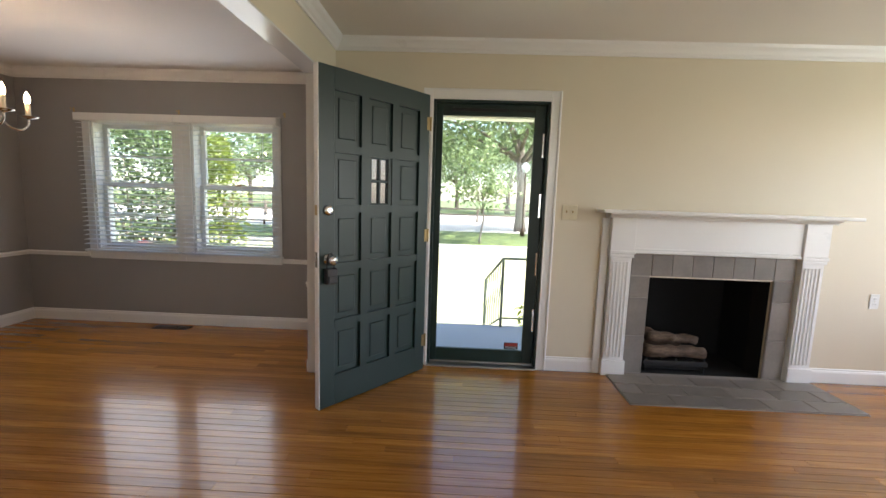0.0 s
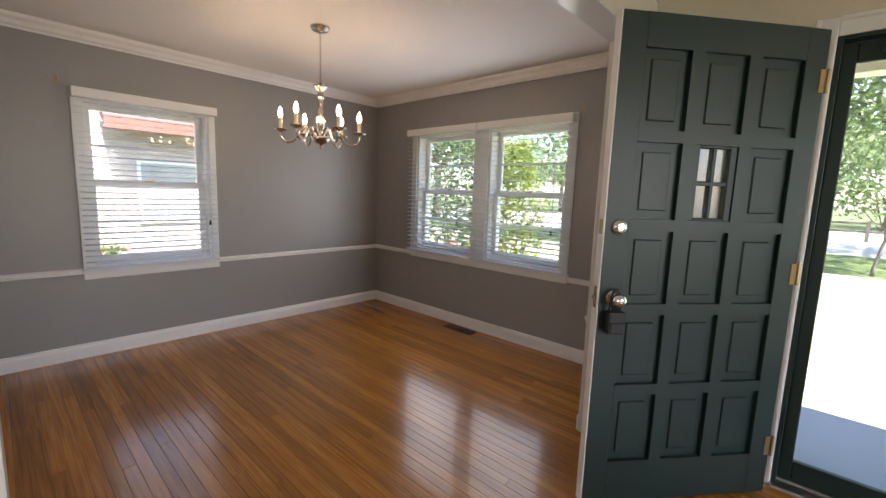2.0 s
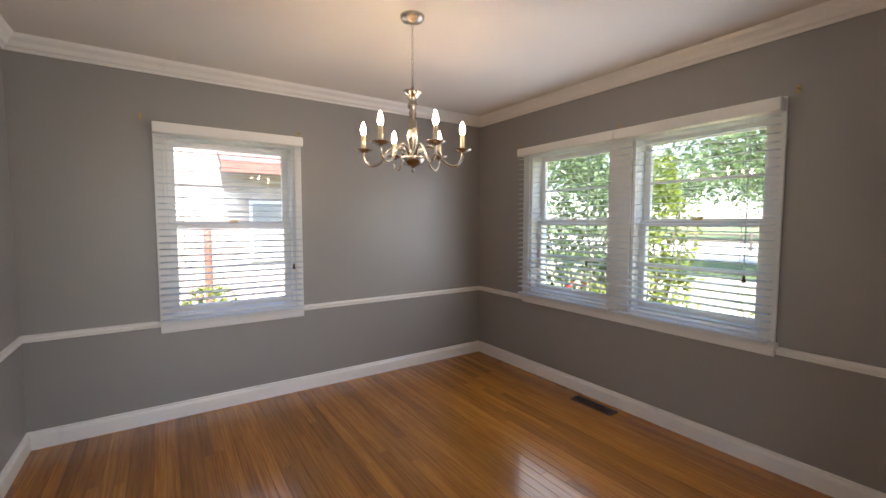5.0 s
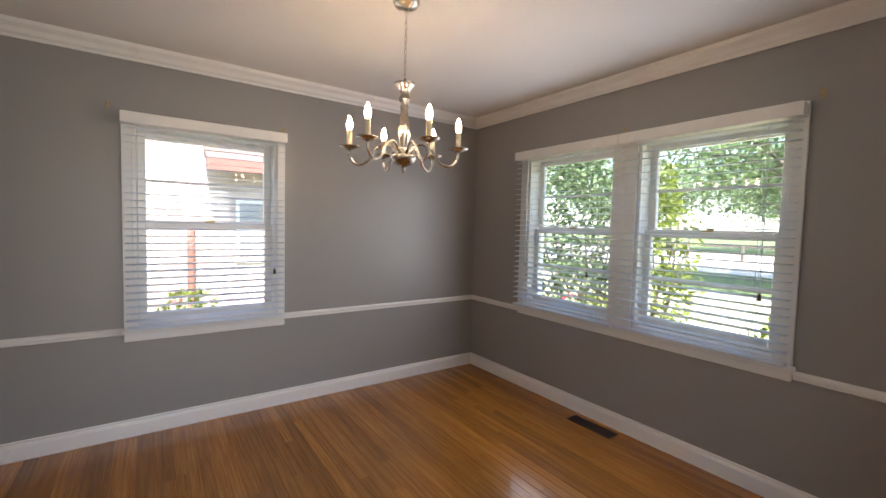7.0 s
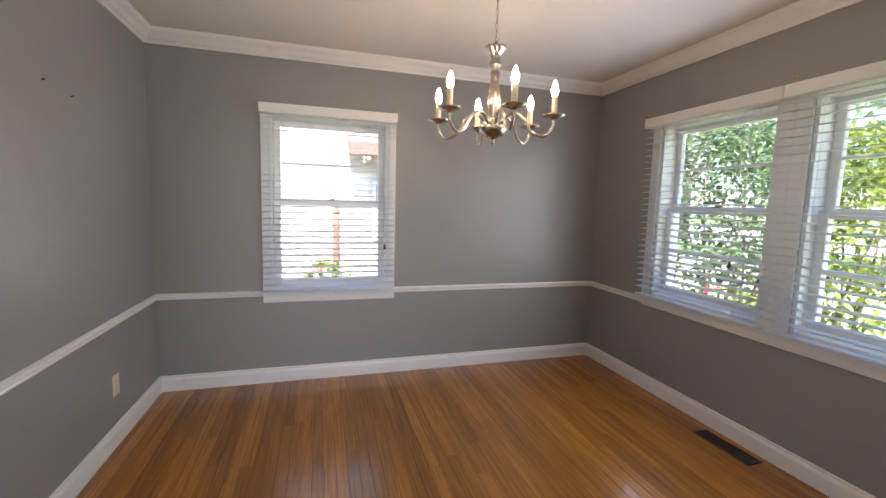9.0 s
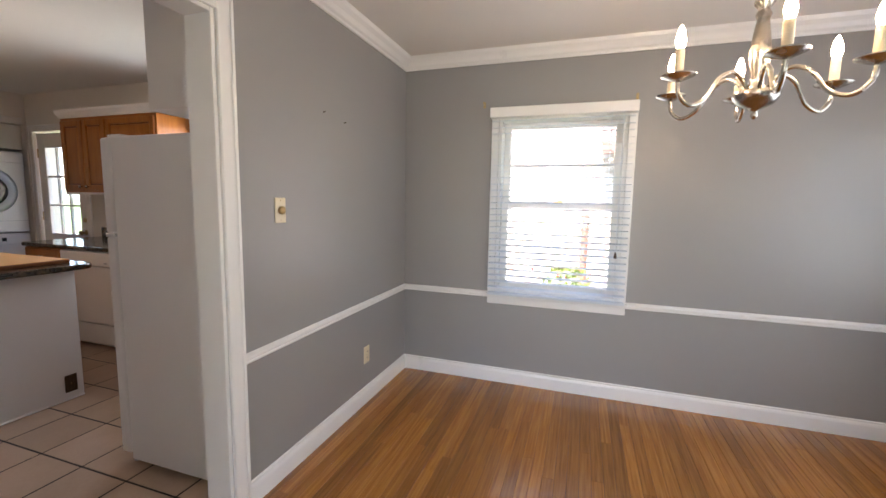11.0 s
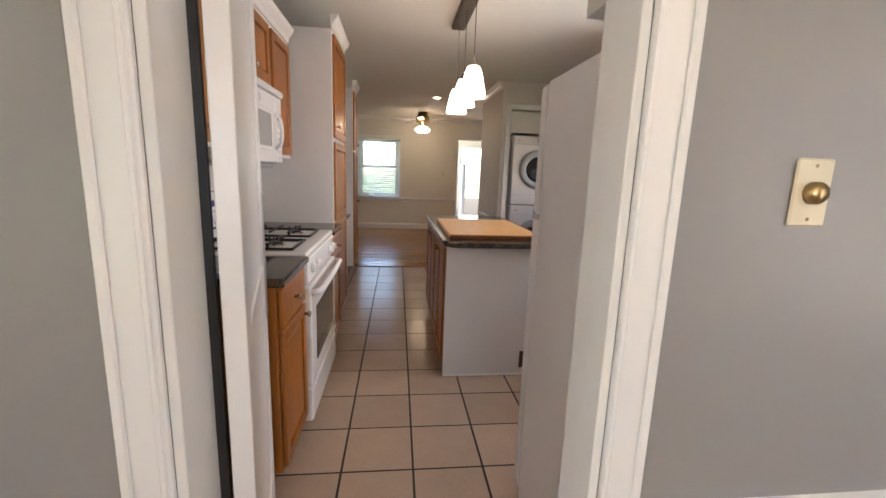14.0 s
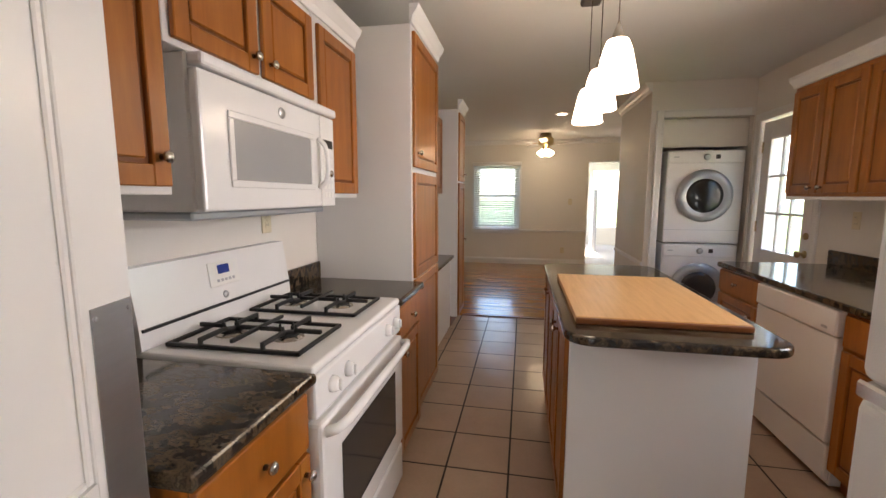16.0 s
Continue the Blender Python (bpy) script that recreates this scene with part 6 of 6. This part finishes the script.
def porch_rail():
    th = thing("porch_railing", (0.63, 3.68, -0.06), "green wrought iron railing with scrolls on the porch step", "railing")
    a, b = Vector((0.63, 3.68, -0.06)), Vector((0.50, 4.40, G))
    for p, h in ((a, 0.76), (b, 0.74)):
        part("post", bx((p.x - 0.014, p.y - 0.014, p.z), (p.x + 0.014, p.y + 0.014, p.z + h), 0.003), WROUGHT, th)
    part("top_rail", tube(bmesh.new(), [a + Vector((0, 0, 0.76)), b + Vector((0, 0, 0.74))], 0.014, 8), WROUGHT, th)
    part("bottom_rail", tube(bmesh.new(), [a + Vector((0, 0, 0.10)), b + Vector((0, 0, 0.10))], 0.010, 8), WROUGHT, th)
    for k in range(1, 8):
        p = a.lerp(b, k / 8)
        part("baluster", tube(bmesh.new(), curve_pts([p + Vector((0, 0, 0.10)), p + Vector((0, 0.05, 0.28)), p + Vector((0, -0.05, 0.5)), p + Vector((0, 0.03, 0.60)), p + Vector((0, 0, 0.74))], 16), 0.006, 6), WROUGHT, th)
    c = a + Vector((1.4, 0, 0))
    part("post", bx((c.x - 0.014, c.y - 0.014, c.z), (c.x + 0.014, c.y + 0.014, c.z + 0.76), 0.003), WROUGHT, th)
    part("top_rail", tube(bmesh.new(), [a + Vector((0, 0, 0.76)), c + Vector((0, 0, 0.76))], 0.014, 8), WROUGHT, th)
    part("bottom_rail", tube(bmesh.new(), [a + Vector((0, 0, 0.10)), c + Vector((0, 0, 0.10))], 0.010, 8), WROUGHT, th)
    for k in range(1, 4):
        p = a.lerp(c, k / 4)
        part("scroll", tube(bmesh.new(), [p + Vector((0.09 * math.cos(t) * (1 - t / 14), 0, 0.42 + 0.28 * math.sin(t) * (1 - t / 14))) for t in [0.35 * j for j in range(26)]], 0.006, 6), WROUGHT, th)


porch_rail()


def fence():
    th = thing("fence", (0, 30.3, G), "low dark post and rail fence beyond the road", "fence")
    for k in range(16):
        x = -24 + k * 3.2
        part("post", bx((x - 0.08, 30.2, G), (x + 0.08, 30.36, G + 1.1), 0.01), BARK, th)
    for z in (0.45, 0.9):
        part("rail", bx((-24, 30.24, G + z), (24, 30.32, G + z + 0.12), 0.01), BARK, th)


fence()


def street_lamp(x, y):
    th = thing("street_lamp", (x, y, G), "dark post lamp with a white globe", "street lamp")
    part("post", lathe(bmesh.new(), [(0.12, 0), (0.10, 0.3), (0.05, 0.4), (0.045, 3.0), (0.07, 3.05)], (x, y, G), 14), VENT, th)
    part("globe", lathe(bmesh.new(), [(0.06, 3.05), (0.19, 3.2), (0.20, 3.35), (0.10, 3.5), (0.01, 3.54)], (x, y, G), 18), PLASTIC, th, "white globe")


street_lamp(3.3, 19.5)


def neighbour_house():
    x = -9.2
    th = thing("neighbour_house", (x - 4, 1.5, G), "pale painted brick house next door with a red-brown eave", "house")
    part("wall", box(bx((x - 8, -7, G), (x - 0.02, 1.25, 4.5)), (x - 8, 1.25, G), (x - 0.02, 6.5, 2.35)), HOUSEBRICK, th)
    z, row = G, 0
    bmx = bmesh.new()
    while z < 4.4:
        y, end = -7 - (0.12 if row % 2 else 0), 6.5 if z < 2.2 else 1.25
        while y < end:
            if max(y, -7) < min(y + 0.235, end) - 0.01:
                box(bmx, (x - 0.02, max(y, -7), z), (x, min(y + 0.235, end), z + 0.068))
            y += 0.245
        z += 0.078
        row += 1
    tagged(part("bricks", bmx, HOUSEBRICK, th), kind="stuff")
    for y0, y1, zb, out in ((1.25, 7.1, 2.25, 0.55), (-7.6, 1.35, 4.5, 0.35)):
        bm = bmesh.new()
        v = [bm.verts.new(p) for p in ((x + out, y0, zb), (x + out, y1, zb), (x - 4, y1, zb + 2.1), (x - 4, y0, zb + 2.1), (x + out, y0, zb + 0.15), (x + out, y1, zb + 0.15), (x - 4, y1, zb + 2.25), (x - 4, y0, zb + 2.25))]
        for f in ((0, 1, 2, 3), (4, 7, 6, 5), (0, 4, 5, 1), (1, 5, 6, 2), (2, 6, 7, 3), (3, 7, 4, 0)):
            bm.faces.new([v[k] for k in f])
        part("roof", bm, SHINGLE, th)
        part("fascia", bx((x + out, y0, zb - 0.05), (x + out + 0.03, y1, zb + 0.13)), REDWOOD, th, "red-brown roof edge board")
    w = part("window", bx((x + 0.003, 1.75, 0.6), (x + 0.03, 2.9, 1.75), 0.004), TRIM, th)
    for a, b in ((0.66, 1.15), (1.21, 1.69)):
        part("pane", bx((x + 0.028, 1.81, a), (x + 0.036, 2.84, b)), MWGLASS, w)
    part("downspout", rod(bmesh.new(), (x + 0.08, 1.05, G), (x + 0.08, 1.05, 1.3), 0.06, seg=10), REDWOOD, th, "red-brown downspout")


neighbour_house()

# ---- floors: boards and tiles ----
def floor_boards():
    fl = thing("floor_wood", (0, 0, 0.012), "glossy honey-brown oak strip floor", "floor", kind="structure")
    part("subfloor", box(bx((-0.82, -3.5, -0.03), (4.5, 2.40, 0.008)), (-4.05, -0.30, -0.03), (-0.82, 3.10, 0.008)), JOINT, fl)
    W = 0.057
    shapes = {}
    verts, faces = [], []
    n = 0
    y = -3.5
    rng = random.Random(4)
    while y < 3.10:
        y1 = min(y + W, 3.10)
        x0, xe = (-4.05, 4.5) if y < 2.36 and y > -0.33 else ((-0.82, 4.5) if y <= -0.33 else (-4.05, -0.95))
        x = x0
        first = True
        while x < xe - 1e-6:
            L = rng.choice((0.9, 1.2, 1.5, 1.8, 2.1, 2.4, 2.7))
            if first:
                L *= rng.uniform(0.3, 1.0)
            first = False
            e = min(x + L, xe)
            if xe - e < 0.2:
                e = xe
            near = x > -4.2 and e < 1.6 and -0.35 < y < 2.95 and n < 300 and abs((e - x) - L) < 1e-6 and L in (0.9, 1.2, 1.5, 1.8, 2.1, 2.4, 2.7)
            g = 0.0005
            prof = [(g, -0.004), (g, -0.0008), (g + 0.0012, 0.0), (W - g - 0.0012, 0.0), (W - g, -0.0008), (W - g, -0.004)]
            def block(xa, xb, ya, w):
                pr = [(p if p < 0.02 else p - W + w, z) for p, z in prof]
                return [(xa + g, ya + p, z) for p, z in pr] + [(xb - g, ya + p, z) for p, z in pr]
            quads = [(i, i + 1, i + 7, i + 6) for i in range(5)] + [(5, 4, 3, 2, 1, 0), (6, 7, 8, 9, 10, 11)]
            if near:
                if L not in shapes:
                    me = bpy.data.meshes.new("floor_board")
                    me.from_pydata(block(0, L, 0, W), [], quads)
                    me.materials.append(OAK)
                    shapes[L] = me
                ob = new("floor_board", shapes[L])
                ob.parent, ob.location = fl, (x, y, rng.uniform(-0.0003, 0.0003))
                n += 1
            else:
                k = len(verts)
                verts += block(x, e, y, y1 - y)
                faces += [tuple(i + k for i in q) for q in quads]
            x = e
        y += W
    me = bpy.data.meshes.new("floor_boards")
    me.from_pydata(verts, [], faces)
    me.materials.append(OAK)
    ob = new("floor_boards", me)
    ob.parent = fl
    tagged(ob, kind="stuff")


floor_boards()


def tile_floor():
    fl = thing("floor_tile", (-2.5, -2.8, 0), "beige ceramic tile floor with dark grout", "floor", kind="structure")
    part("grout_bed", bx((-4.2, -5.285, -0.03), (-0.90, -0.30, -0.0014)), GROUT, fl)
    P, g = 0.3155, 0.0048
    made = {}
    for i in range(-13, 4):
        for j in range(0, 19):
            x0, y1 = -1.712 + P * i, -0.035 - P * j
            x1, y0 = x0 + P, y1 - P
            a, b, c, d = max(x0 + g, -4.2), min(x1 - g, -0.90), max(y0 + g, -5.283), min(y1 - g, -0.305)
            if b - a < 0.02 or d - c < 0.02:
                continue
            if d > -0.42 and (b < -2.302 or a > -1.603):
                d = min(d, -0.42)
            elif d > -0.42:
                a, b = max(a, -2.302), min(b, -1.603)
            if b - a < 0.02 or d - c < 0.02:
                continue
            key = (round(b - a, 4), round(d - c, 4))
            if key not in made:
                made[key] = mesh_of("tile", bx((0, 0, -0.003), (b - a, d - c, 0.0), 0.0013), TILE)
            ob = new("tile", made[key])
            ob.parent = fl
            ob.location = (a + 2.5, c + 2.8, random.uniform(-0.0004, 0.0004))


tile_floor()
den = thing("floor_den", (-3, -7.5, 0), "glossy honey-brown oak floor of the den", "floor", kind="structure")
bm = bmesh.new()
y = -9.20
while y < -5.29:
    x = -4.4 - random.uniform(0, 1)
    while x < -0.62:
        e = x + random.choice((0.9, 1.2, 1.6, 2.0))
        box(bm, (max(x, -4.4) + 0.0005, y + 0.0005, -0.02), (min(e, -0.62), min(y + 0.0565, -5.285), 0))
        x = e
    y += 0.057
tagged(part("floor_boards", bm, OAK, den), kind="stuff")
solid("threshold_den", bx((-3.28, -5.31, -0.001), (-1.40, -5.27, 0.009), 0.004), MAPLE_DARK, "dark wooden threshold strip", "threshold")
solid("floor_sunroom", bx((-5.2, -13.2, -0.03), (-2.6, -9.20, -0.002)), CARPET, "pale sunroom carpet", "floor")
solid("floor_closet", bx((-4.2, -6.1, -0.03), (-3.36, -5.285, -0.003)), TILE, "beige laundry closet floor", "floor")
